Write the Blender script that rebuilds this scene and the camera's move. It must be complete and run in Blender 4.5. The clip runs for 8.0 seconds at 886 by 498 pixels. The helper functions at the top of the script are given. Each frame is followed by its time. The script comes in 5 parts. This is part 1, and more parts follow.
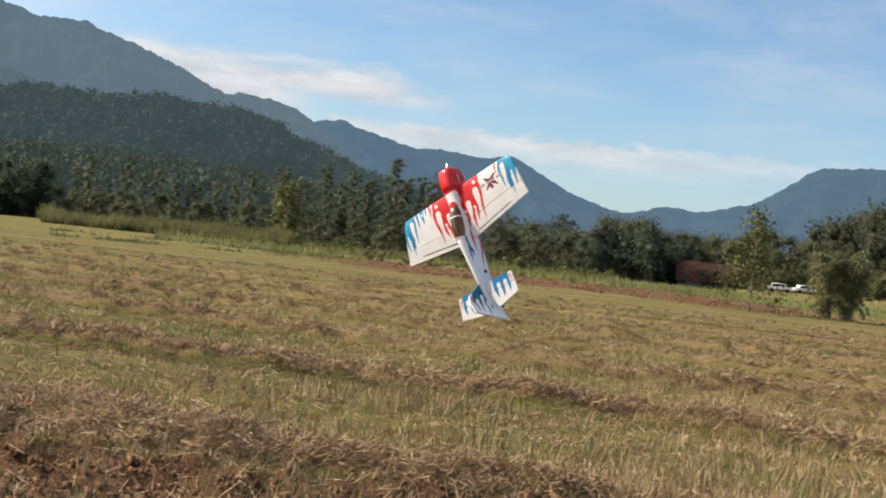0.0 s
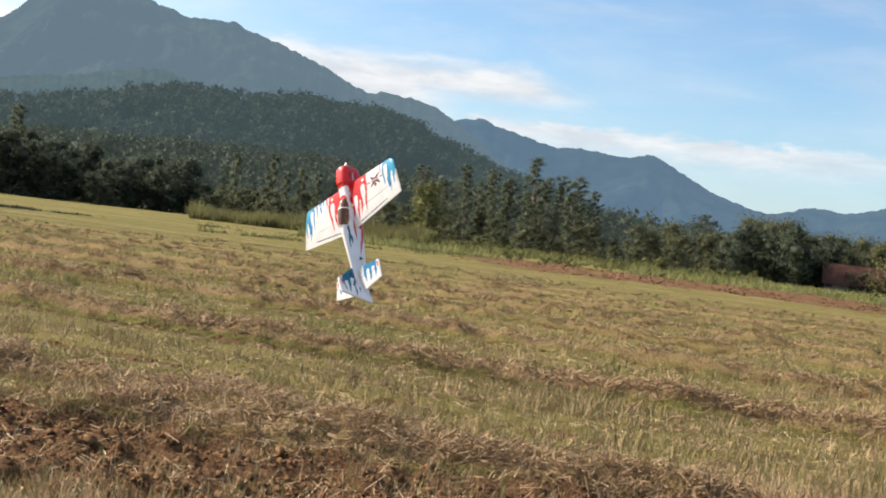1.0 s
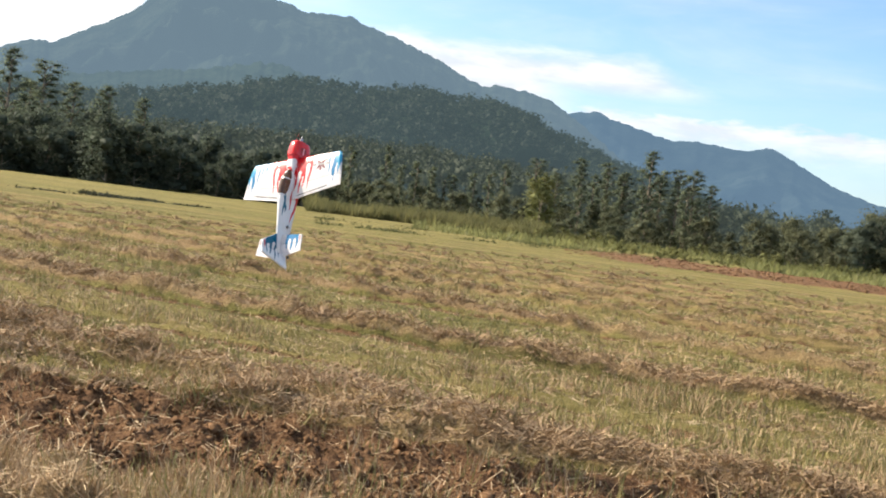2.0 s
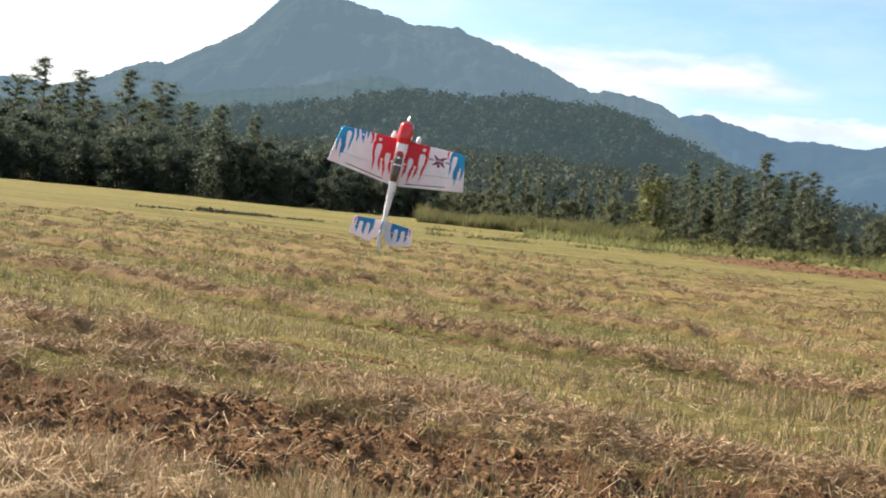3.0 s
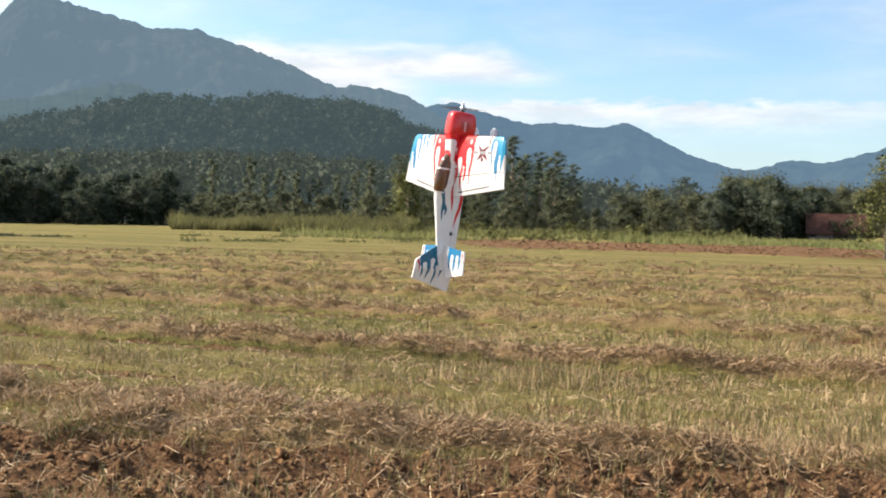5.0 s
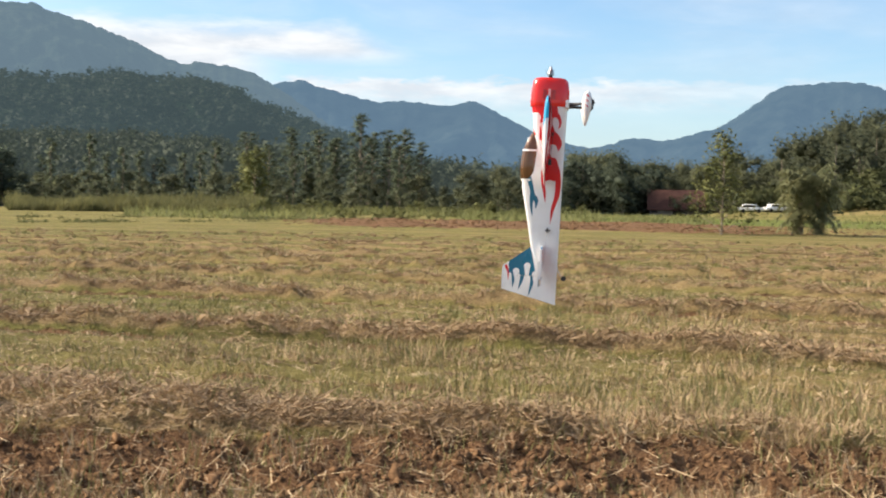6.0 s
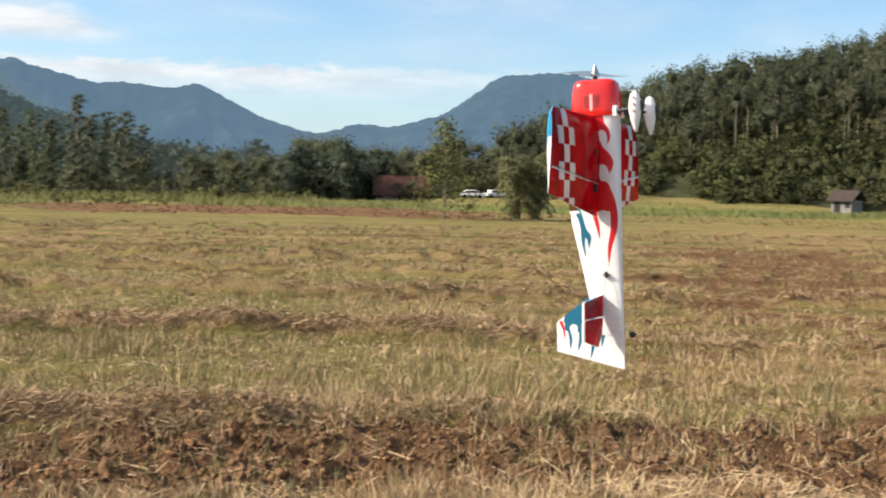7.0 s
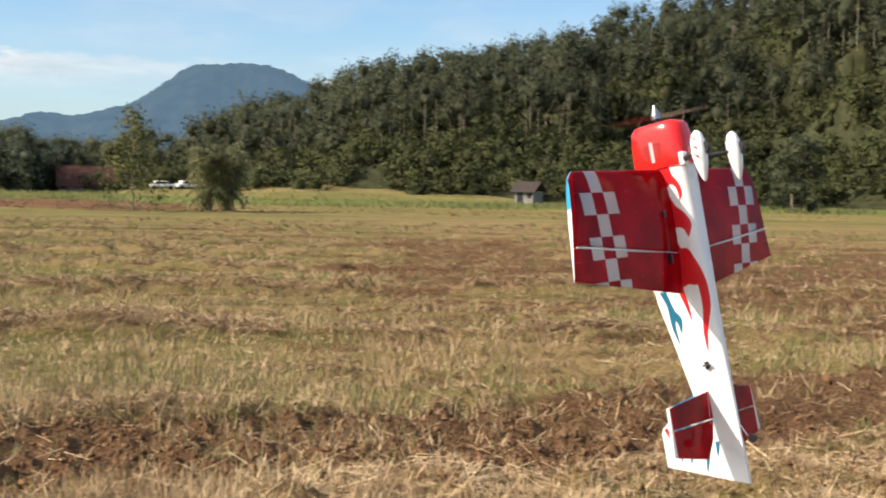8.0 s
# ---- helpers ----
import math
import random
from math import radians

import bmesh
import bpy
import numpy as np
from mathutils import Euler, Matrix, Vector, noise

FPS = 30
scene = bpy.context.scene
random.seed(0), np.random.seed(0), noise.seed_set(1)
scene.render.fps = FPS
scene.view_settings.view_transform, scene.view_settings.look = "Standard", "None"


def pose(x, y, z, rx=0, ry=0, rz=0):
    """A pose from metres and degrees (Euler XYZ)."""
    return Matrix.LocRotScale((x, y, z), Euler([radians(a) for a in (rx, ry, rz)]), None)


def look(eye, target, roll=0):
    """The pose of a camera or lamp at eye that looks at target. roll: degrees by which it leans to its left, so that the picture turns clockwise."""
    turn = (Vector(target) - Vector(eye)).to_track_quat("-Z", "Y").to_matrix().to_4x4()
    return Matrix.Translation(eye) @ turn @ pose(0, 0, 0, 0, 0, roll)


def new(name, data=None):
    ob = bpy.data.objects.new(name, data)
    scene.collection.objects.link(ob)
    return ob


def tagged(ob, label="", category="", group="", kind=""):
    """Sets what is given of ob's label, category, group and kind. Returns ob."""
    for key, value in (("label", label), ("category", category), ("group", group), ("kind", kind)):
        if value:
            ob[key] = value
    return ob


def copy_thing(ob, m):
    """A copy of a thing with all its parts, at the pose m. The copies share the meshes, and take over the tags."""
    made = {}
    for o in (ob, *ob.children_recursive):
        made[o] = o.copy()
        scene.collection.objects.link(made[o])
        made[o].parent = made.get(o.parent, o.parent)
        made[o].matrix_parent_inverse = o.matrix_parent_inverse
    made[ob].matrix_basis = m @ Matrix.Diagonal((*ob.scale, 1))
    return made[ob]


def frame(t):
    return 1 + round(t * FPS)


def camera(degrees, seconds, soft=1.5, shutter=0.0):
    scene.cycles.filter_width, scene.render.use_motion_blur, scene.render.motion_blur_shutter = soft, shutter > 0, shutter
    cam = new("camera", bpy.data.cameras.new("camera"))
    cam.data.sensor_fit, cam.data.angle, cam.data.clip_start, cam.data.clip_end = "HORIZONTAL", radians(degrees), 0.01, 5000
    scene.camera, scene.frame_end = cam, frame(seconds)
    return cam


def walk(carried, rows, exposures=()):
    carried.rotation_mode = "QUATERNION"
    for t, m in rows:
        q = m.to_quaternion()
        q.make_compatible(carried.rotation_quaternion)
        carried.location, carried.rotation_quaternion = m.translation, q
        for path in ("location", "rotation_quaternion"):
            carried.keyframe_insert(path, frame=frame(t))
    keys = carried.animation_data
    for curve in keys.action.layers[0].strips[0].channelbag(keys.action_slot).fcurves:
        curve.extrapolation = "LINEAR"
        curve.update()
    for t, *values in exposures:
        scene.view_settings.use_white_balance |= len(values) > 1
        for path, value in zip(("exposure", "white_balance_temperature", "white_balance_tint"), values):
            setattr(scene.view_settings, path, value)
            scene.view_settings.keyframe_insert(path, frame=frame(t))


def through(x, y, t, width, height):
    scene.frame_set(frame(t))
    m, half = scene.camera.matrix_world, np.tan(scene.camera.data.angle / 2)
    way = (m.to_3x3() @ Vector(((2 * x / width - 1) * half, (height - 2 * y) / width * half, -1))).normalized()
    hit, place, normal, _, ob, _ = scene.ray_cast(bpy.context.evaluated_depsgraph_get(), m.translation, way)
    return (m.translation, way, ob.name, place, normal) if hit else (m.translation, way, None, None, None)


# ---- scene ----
cam = camera(39.14, 8.0, soft=1.85, shutter=0.22)
EYE = 1.6
# seconds, sway of the eye x y z, yaw, pitch, roll (degrees)
ROWS = [
    (0.0, -0.011, 0.039, -0.013, -0.00, 0.13, 6.11),
    (0.5, -0.028, -0.012, -0.008, 3.51, -0.34, 6.30),
    (1.0, -0.048, -0.023, -0.009, 6.31, -0.63, 6.75),
    (1.5, -0.058, -0.031, -0.011, 8.88, -1.24, 7.02),
    (2.0, -0.084, -0.047, -0.001, 11.43, -1.56, 7.09),
    (2.2, -0.084, -0.046, 0.001, 12.50, -1.62, 7.25),
    (3.3, -0.070, -0.106, 0.007, 17.07, -1.70, 5.32),
    (3.5, -0.062, -0.104, 0.008, 15.95, -1.54, 4.83),
    (4.0, -0.040, -0.072, 0.005, 12.49, -1.01, 3.39),
    (4.5, -0.024, -0.038, 0.000, 9.19, -0.80, 2.20),
    (4.7, -0.026, -0.038, -0.003, 7.64, -0.92, 1.68),
    (5.8, 0.018, 0.018, -0.015, 0.35, -1.96, 1.19),
    (6.0, 0.034, 0.031, -0.013, -1.36, -2.08, 0.91),
    (6.5, 0.066, 0.059, -0.022, -7.23, -2.52, 0.97),
    (7.0, 0.100, 0.092, -0.018, -13.89, -2.54, 1.16),
    (7.5, 0.140, 0.129, -0.031, -20.52, -2.48, 0.76),
    (8.0, 0.176, 0.149, -0.038, -27.89, -2.66, 1.17),
]
walk(cam, [(t, Matrix.Translation((x, y, EYE + z))
            @ pose(0, 0, 0, 0, 0, yaw) @ pose(0, 0, 0, 90 + p) @ pose(0, 0, 0, 0, 0, r))
           for t, x, y, z, yaw, p, r in ROWS],
     exposures=[(0.0, 0.38), (1.0, 0.6), (2.0, 0.85), (3.5, 0.9), (4.5, 0.82), (6.0, 0.72), (7.0, 0.67), (8.0, 0.59)])

# ---- light ----
SUN_AZ, SUN_EL = -79.0, 34.0          # degrees from +y to the right, and up
SUN = Vector((math.sin(radians(SUN_AZ)) * math.cos(radians(SUN_EL)), math.cos(radians(SUN_AZ)) * math.cos(radians(SUN_EL)), math.sin(radians(SUN_EL))))
scene.view_settings.exposure = 0.0
sun = new("sun", bpy.data.lights.new("sun", "SUN"))
sun.data.energy, sun.data.angle, sun.data.color = 4.8, radians(0.6), (1.0, 0.88, 0.72)
sun.matrix_basis = look(SUN * 100, (0, 0, 0))


class Nodes:
    """Short hand for node trees."""

    def __init__(self, tree):
        self.tree = tree

    def add(self, kind, values=()):
        n = self.tree.nodes.new(kind)
        for k, v in dict(values).items():
            self.plug(n.inputs[k], v)
        return n

    def plug(self, socket, v):
        if isinstance(v, bpy.types.NodeSocket):
            self.tree.links.new(v, socket)
        else:
            socket.default_value = v

    def math(self, op, a, b=0.0, c=0.0, clamp=False):
        n = self.tree.nodes.new("ShaderNodeMath")
        n.operation, n.use_clamp = op, clamp
        for i, v in enumerate((a, b, c)):
            self.plug(n.inputs[i], v)
        return n.outputs[0]

    def ramp(self, v, lo, hi, a=0.0, b=1.0, smooth=True):
        n = self.tree.nodes.new("ShaderNodeMapRange")
        n.interpolation_type = "SMOOTHSTEP" if smooth else "LINEAR"
        for k, x in (("Value", v), ("From Min", lo), ("From Max", hi), ("To Min", a), ("To Max", b)):
            self.plug(n.inputs[k], x)
        return n.outputs["Result"]

    def mix(self, f, a, b, blend="MIX"):
        n = self.tree.nodes.new("ShaderNodeMix")
        n.data_type, n.blend_type = "RGBA", blend
        self.plug(n.inputs[0], f)
        self.plug(n.inputs[6], a if isinstance(a, bpy.types.NodeSocket) else (*a, 1)[:4])
        self.plug(n.inputs[7], b if isinstance(b, bpy.types.NodeSocket) else (*b, 1)[:4])
        return n.outputs[2]

    def noise(self, scale, detail=4.0, rough=0.55, vector=None, distort=0.0):
        n = self.tree.nodes.new("ShaderNodeTexNoise")
        for k, x in (("Scale", scale), ("Detail", detail), ("Roughness", rough), ("Distortion", distort)):
            n.inputs[k].default_value = x
        if vector is not None:
            self.plug(n.inputs["Vector"], vector)
        return n.outputs["Fac"]

    def attr(self, name):
        n = self.tree.nodes.new("ShaderNodeAttribute")
        n.attribute_name = name
        return n.outputs["Fac"]


def make_world():
    world = bpy.data.worlds.new("sky")
    world.use_nodes = True
    scene.world = world
    g = Nodes(world.node_tree)
    back = world.node_tree.nodes["Background"]
    sky = g.tree.nodes.new("ShaderNodeTexSky")
    sky.sky_type, sky.sun_disc = "NISHITA", False
    sky.sun_elevation, sky.sun_rotation = radians(SUN_EL), radians(SUN_AZ)
    sky.air_density, sky.dust_density, sky.ozone_density = 1.0, 0.6, 1.5
    where = g.tree.nodes.new("ShaderNodeTexCoord").outputs["Generated"]
    xyz = g.add("ShaderNodeSeparateXYZ", {0: where}).outputs
    az = g.math("MULTIPLY", g.math("ARCTAN2", xyz[0], xyz[1]), 57.2958)
    el = g.math("MULTIPLY", g.math("ARCSINE", xyz[2]), 57.2958)
    flat = g.add("ShaderNodeCombineXYZ", {0: g.math("MULTIPLY", az, 0.06), 1: g.math("MULTIPLY", el, 0.22), 2: 0.0}).outputs[0]
    wisp = g.noise(1.6, 5, 0.55, flat, 0.4)
    puff = g.noise(5.0, 5, 0.6, flat, 0.2)
    fluff = g.noise(11.0, 5, 0.6, flat, 0.3)
    # the high bank over the mountain, ending north of the valley
    top = g.ramp(az, -4.0, 1.5, 8.35, 6.7)
    edge = g.math("ADD", g.math("SUBTRACT", top, el), g.math("MULTIPLY", g.math("SUBTRACT", puff, 0.5), 1.6))
    high = g.math("MULTIPLY", g.ramp(edge, -0.35, 1.3), g.ramp(az, 3.0, -4.0))
    high = g.math("MULTIPLY", high, g.ramp(edge, 1.5, 4.0, 1.0, 0.75))
    high = g.math("MULTIPLY", high, g.math("MAXIMUM", g.ramp(az, -5.0, -9.0), g.ramp(el, 5.9, 7.0)))
    # the cumulus row lying on the far ridges
    over = g.math("ADD", g.math("SUBTRACT", 5.75, el), g.math("MULTIPLY", g.math("SUBTRACT", fluff, 0.5), 1.3))
    row = g.math("MULTIPLY", g.ramp(over, -0.12, 0.45), g.ramp(az, -8.0, -5.0))
    row = g.math("MULTIPLY", row, g.ramp(az, 22.0, 20.0))
    row = g.math("MULTIPLY", row, g.math("MULTIPLY", g.ramp(over, 0.4, 1.8, 0.92, 0.18), g.ramp(az, 6.0, 16.0, 1.0, 0.5)))
    # one small puff behind the wooded hill
    dx, dy = g.math("MULTIPLY", g.math("SUBTRACT", az, 22.8), 0.9), g.math("MULTIPLY", g.math("SUBTRACT", el, 4.2), 1.3)
    ring = g.math("ADD", g.math("ADD", g.math("MULTIPLY", dx, dx), g.math("MULTIPLY", dy, dy)), g.math("MULTIPLY", g.math("SUBTRACT", fluff, 0.5), 1.2))
    lone = g.ramp(ring, 1.25, 0.7, 0.0, 0.9)
    # cloud veil thickened above the view, added as fill for shaded sides
    veil = g.math("MULTIPLY", g.ramp(wisp, 0.36, 0.78), g.ramp(el, 8.0, 40.0, 0.34, 1.0))
    glow = g.ramp(az, -14.0, -36.0, 0.0, 1.0)
    glow = g.math("MULTIPLY", glow, g.ramp(el, 25.0, 4.0))
    haze = g.ramp(el, 9.0, -2.0, 0.0, 0.38)
    cover = g.math("MAXIMUM", g.math("MAXIMUM", high, row), g.math("MAXIMUM", g.math("MAXIMUM", veil, lone), glow), clamp=True)
    blue = g.mix(1.0, sky.outputs[0], (0.088, 0.102, 0.114), "MULTIPLY")
    pale = g.mix(haze, blue, (0.34, 0.44, 0.56))
    cloud = g.mix(g.ramp(puff, 0.3, 0.7), (0.47, 0.50, 0.54), (0.62, 0.63, 0.64))
    # the bright veil round the sun
    face = g.add("ShaderNodeVectorMath", {0: where, 1: tuple(SUN)})
    face.operation = "DOT_PRODUCT"
    near_sun = g.math("POWER", g.ramp(face.outputs["Value"], 0.35, 1.0, 0.0, 1.0, False), 2.0)
    full = g.mix(near_sun, g.mix(cover, pale, cloud), (1.5, 1.45, 1.4))
    g.tree.links.new(full, back.inputs[0])
    back.inputs[1].default_value = 1.0


make_world()


# ---- materials ----
def material(name, rough=0.6, spec=0.3):
    m = bpy.data.materials.new(name)
    m.use_nodes = True
    g = Nodes(m.node_tree)
    b = m.node_tree.nodes["Principled BSDF"]
    b.inputs["Roughness"].default_value, b.inputs["Specular IOR Level"].default_value = rough, spec
    return m, g, b


def bump(g, b, height, strength, distance):
    n = g.add("ShaderNodeBump", {"Height": height, "Strength": strength, "Distance": distance})
    g.tree.links.new(n.outputs[0], b.inputs["Normal"])


def place(g):
    return g.tree.nodes.new("ShaderNodeTexCoord").outputs["Object"]


def plain(name, colour, rough=0.5, metal=0.0, spec=0.4, grain=0.06, scale=60.0):
    """Paint, plastic or metal with faint uneven tone."""
    m, g, b = material(name, rough, spec)
    b.inputs["Metallic"].default_value = metal
    n = g.noise(scale, 4, 0.6, place(g))
    dark = tuple(c * (1 - 2 * grain) for c in colour)
    g.tree.links.new(g.mix(g.ramp(n, 0.3, 0.7), dark, colour), b.inputs["Base Color"])
    g.tree.links.new(g.ramp(n, 0.2, 0.8, rough * 0.85, min(1, rough * 1.15)), b.inputs["Roughness"])
    return m


def leafy(name, dark, light, through=0.35, far=0.0, haze_glow=(0.05, 0.075, 0.08), spread=0.18):
    """Leaves: diffuse, with light coming through; each clump its own tone. The far share adds haze as glow."""
    m, g, b = material(name, 0.7, 0.2)
    rnd = g.tree.nodes.new("ShaderNodeNewGeometry").outputs["Random Per Island"]
    own = g.tree.nodes.new("ShaderNodeObjectInfo").outputs["Random"]
    patch = g.ramp(g.noise(0.35, 3, 0.5, place(g)), 0.3, 0.7)
    tone = g.math("ADD", g.math("ADD", g.math("MULTIPLY", rnd, spread), g.math("MULTIPLY", own, 0.30)), g.math("MULTIPLY", patch, 0.70 - spread))
    mixed = g.mix(tone, dark, light)
    g.tree.links.new(mixed, b.inputs["Base Color"])
    t = g.add("ShaderNodeBsdfTranslucent", {"Color": mixed}).outputs[0]
    s = g.add("ShaderNodeMixShader", {0: through, 1: b.outputs[0], 2: t}).outputs[0]
    # distance haze put onto the leaves as emission
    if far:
        glow = g.add("ShaderNodeEmission", {"Color": (*haze_glow, 1), "Strength": 1.0}).outputs[0]
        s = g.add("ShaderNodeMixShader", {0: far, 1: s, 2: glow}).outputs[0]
    g.tree.links.new(s, g.tree.nodes["Material Output"].inputs[0])
    return m


def distant(name, dark, light, haze_glow, amount, scale, deep=25.0):
    """Forested mountain side kilometres away: a backdrop with distance haze put in as glow."""
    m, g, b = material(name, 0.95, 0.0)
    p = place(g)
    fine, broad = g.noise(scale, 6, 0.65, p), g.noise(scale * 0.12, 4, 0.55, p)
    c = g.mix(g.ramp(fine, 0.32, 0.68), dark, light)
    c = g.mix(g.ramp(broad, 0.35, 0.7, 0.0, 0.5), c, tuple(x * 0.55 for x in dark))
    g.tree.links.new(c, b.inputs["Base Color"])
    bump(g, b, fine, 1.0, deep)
    # the haze before the slope, mixed into its surface as emission
    glow = g.add("ShaderNodeEmission", {"Color": (*haze_glow, 1), "Strength": 1.0}).outputs[0]
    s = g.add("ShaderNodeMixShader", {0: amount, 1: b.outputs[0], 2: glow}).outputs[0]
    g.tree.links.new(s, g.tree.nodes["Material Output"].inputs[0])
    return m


def along_rows(g, p, a, b):
    """Coordinates drawn out along the mown rows: a along them, b across."""
    s = g.add("ShaderNodeSeparateXYZ", {"Vector": p}).outputs
    u = g.math("SUBTRACT", g.math("MULTIPLY", s[0], 0.96 * a), g.math("MULTIPLY", s[1], 0.28 * a))
    v = g.math("ADD", g.math("MULTIPLY", s[0], 0.28 * b), g.math("MULTIPLY", s[1], 0.96 * b))
    return g.add("ShaderNodeCombineXYZ", {"X": u, "Y": v}).outputs[0]


def field_material():
    m, g, b = material("stubble field", 0.95, 0.08)
    p = place(g)
    soil, green, straw = g.attr("soil"), g.attr("green"), g.attr("straw")
    n1, n2, n3 = g.noise(38, 6, 0.7, p), g.noise(4.5, 5, 0.6, p), g.noise(0.35, 4, 0.55, p)
    stretch, long = along_rows(g, p, 0.5, 4.0), along_rows(g, p, 0.012, 0.16)
    n4 = g.noise(1.3, 5, 0.6, stretch)
    dry = g.mix(g.ramp(n1, 0.3, 0.7), (0.15, 0.088, 0.036), (0.52, 0.36, 0.17))
    grass = g.mix(g.ramp(n1, 0.3, 0.7), (0.085, 0.086, 0.026), (0.32, 0.280, 0.090))
    mould = g.mix(g.ramp(n1, 0.3, 0.72), (0.105, 0.058, 0.034), (0.37, 0.208, 0.104))
    much = g.math("ADD", green, g.math("MULTIPLY", g.math("SUBTRACT", n4, 0.5), 1.3))
    much = g.math("ADD", much, g.math("MULTIPLY", g.math("SUBTRACT", n2, 0.5), 0.8))
    c = g.mix(g.ramp(much, 0.2, 0.8), dry, grass)
    c = g.mix(g.ramp(g.math("ADD", straw, g.math("MULTIPLY", g.math("SUBTRACT", n2, 0.5), 0.5)), 0.25, 0.70, 0.0, 0.75), c,
              g.mix(g.ramp(n1, 0.3, 0.7), (0.17, 0.100, 0.054), (0.60, 0.405, 0.235)))
    c = g.mix(g.ramp(n3, 0.35, 0.7, 0.0, 0.35), c, (0.28, 0.225, 0.080))
    lines = g.noise(1.0, 4, 0.6, along_rows(g, p, 0.10, 1.5))
    c = g.mix(g.ramp(lines, 0.54, 0.68, 0.0, 0.30), c, g.mix(g.ramp(n1, 0.3, 0.7), (0.22, 0.125, 0.065), (0.60, 0.40, 0.24)))
    c = g.mix(g.ramp(lines, 0.48, 0.37, 0.0, 0.72), c, (0.088, 0.078, 0.027))
    n5, n6 = g.noise(1.0, 5, 0.65, long), g.noise(1.6, 6, 0.7, p)
    c = g.mix(g.ramp(n5, 0.40, 0.62, 0.0, 0.35), c, (0.36, 0.27, 0.105))
    c = g.mix(g.ramp(n5, 0.48, 0.30, 0.0, 0.40), c, (0.15, 0.14, 0.042))
    c = g.mix(g.ramp(n6, 0.48, 0.30, 0.0, 0.28), c, (0.11, 0.088, 0.034))
    bare = g.math("ADD", soil, g.math("MULTIPLY", g.math("SUBTRACT", n2, 0.5), 0.7))
    c = g.mix(g.ramp(bare, 0.35, 0.65), c, mould)
    c = g.mix(g.ramp(g.attr("lawn"), 0.2, 0.9, 0.0, 0.8), c, g.mix(g.ramp(n1, 0.3, 0.7), (0.070, 0.105, 0.020), (0.20, 0.250, 0.055)))
    g.tree.links.new(c, b.inputs["Base Color"])
    crumb = g.math("MULTIPLY", g.ramp(bare, 0.35, 0.65), g.noise(11, 6, 0.75, p))
    rise = g.math("ADD", g.math("ADD", n1, g.math("MULTIPLY", n2, 1.5)), g.math("MULTIPLY", crumb, 2.2))
    bump(g, b, rise, 1.0, 0.09)
    return m


M_FIELD = field_material()
M_STRAW = leafy("dry straw", (0.17, 0.105, 0.05), (0.82, 0.62, 0.37), 0.06, spread=0.6)
M_BLADE = leafy("field grass", (0.070, 0.080, 0.026), (0.34, 0.305, 0.120), 0.15, spread=0.6)
M_WINDROW = leafy("windrow straw", (0.16, 0.09, 0.05), (0.62, 0.42, 0.25), 0.05, spread=0.6)
M_MATTED = leafy("matted straw", (0.09, 0.060, 0.034), (0.44, 0.30, 0.170), 0.1, spread=0.6)
M_CLOD = plain("ploughed clods", (0.225, 0.130, 0.068), 0.95, 0, 0.05, 0.30, 25)
# brush tones deepened so that the colour holds the heap's shade
M_BRUSH = leafy("cut brush", (0.030, 0.034, 0.020), (0.085, 0.085, 0.045), 0.2)
# eucalyptus and broad leaves lightened and evened: distance haze put into their colours
M_EUCA = leafy("eucalyptus leaves", (0.105, 0.135, 0.084), (0.185, 0.212, 0.128), 0.65)
M_BROAD = leafy("broad leaves", (0.095, 0.112, 0.066), (0.185, 0.192, 0.108), 0.6)
M_DARK = leafy("dark evergreen leaves", (0.060, 0.080, 0.058), (0.118, 0.142, 0.096), 0.6)
M_LIGHT = leafy("yellow-green leaves", (0.085, 0.105, 0.035), (0.25, 0.25, 0.09))
M_PALM = leafy("palm fronds", (0.105, 0.118, 0.052), (0.37, 0.36, 0.19), 0.4)
M_CANE = leafy("tall cane grass", (0.070, 0.078, 0.032), (0.215, 0.200, 0.085), 0.5)
M_BARK = plain("pale bark", (0.30, 0.25, 0.19), 0.9, 0, 0.1, 0.25, 8)
M_HILL = leafy("hill scrub leaves", (0.068, 0.082, 0.036), (0.148, 0.155, 0.066), 0.6)
M_HILLTREE = leafy("hill tree leaves", (0.085, 0.100, 0.060), (0.148, 0.155, 0.092), 0.65)
# 0.52 and the colour after it: haze glow over the foothill
M_FOOT = leafy("hazed far forest", (0.022, 0.034, 0.022), (0.052, 0.068, 0.042), 0.4, 0.52, (0.062, 0.090, 0.098))
M_FOOTSIDE = distant("hazed foothill side", (0.012, 0.022, 0.014), (0.040, 0.055, 0.034), (0.062, 0.090, 0.098), 0.52, 0.05, 6.0)
M_SPUR = distant("hazed spur side", (0.012, 0.024, 0.018), (0.060, 0.080, 0.055), (0.100, 0.148, 0.176), 0.74, 0.03, 12.0)
# bluish glow in both ranges stands for the air before them
M_MOUNT = distant("hazed near mountain side", (0.012, 0.026, 0.020), (0.080, 0.100, 0.070), (0.118, 0.172, 0.216), 0.76, 0.014)
M_FARMOUNT = distant("hazed far mountain side", (0.014, 0.028, 0.028), (0.070, 0.092, 0.082), (0.098, 0.160, 0.228), 0.77, 0.010)
# a quarter of this surface is haze glow, not leaf
M_WOOD = leafy("hazed wood leaves", (0.030, 0.042, 0.028), (0.095, 0.110, 0.066), 0.3, 0.25, (0.075, 0.098, 0.092))
M_WEED = leafy("margin weeds", (0.105, 0.122, 0.045), (0.27, 0.265, 0.105), 0.5)
M_HILLSIDE = plain("hill soil", (0.060, 0.064, 0.032), 0.95, 0, 0.05, 0.25, 0.3)


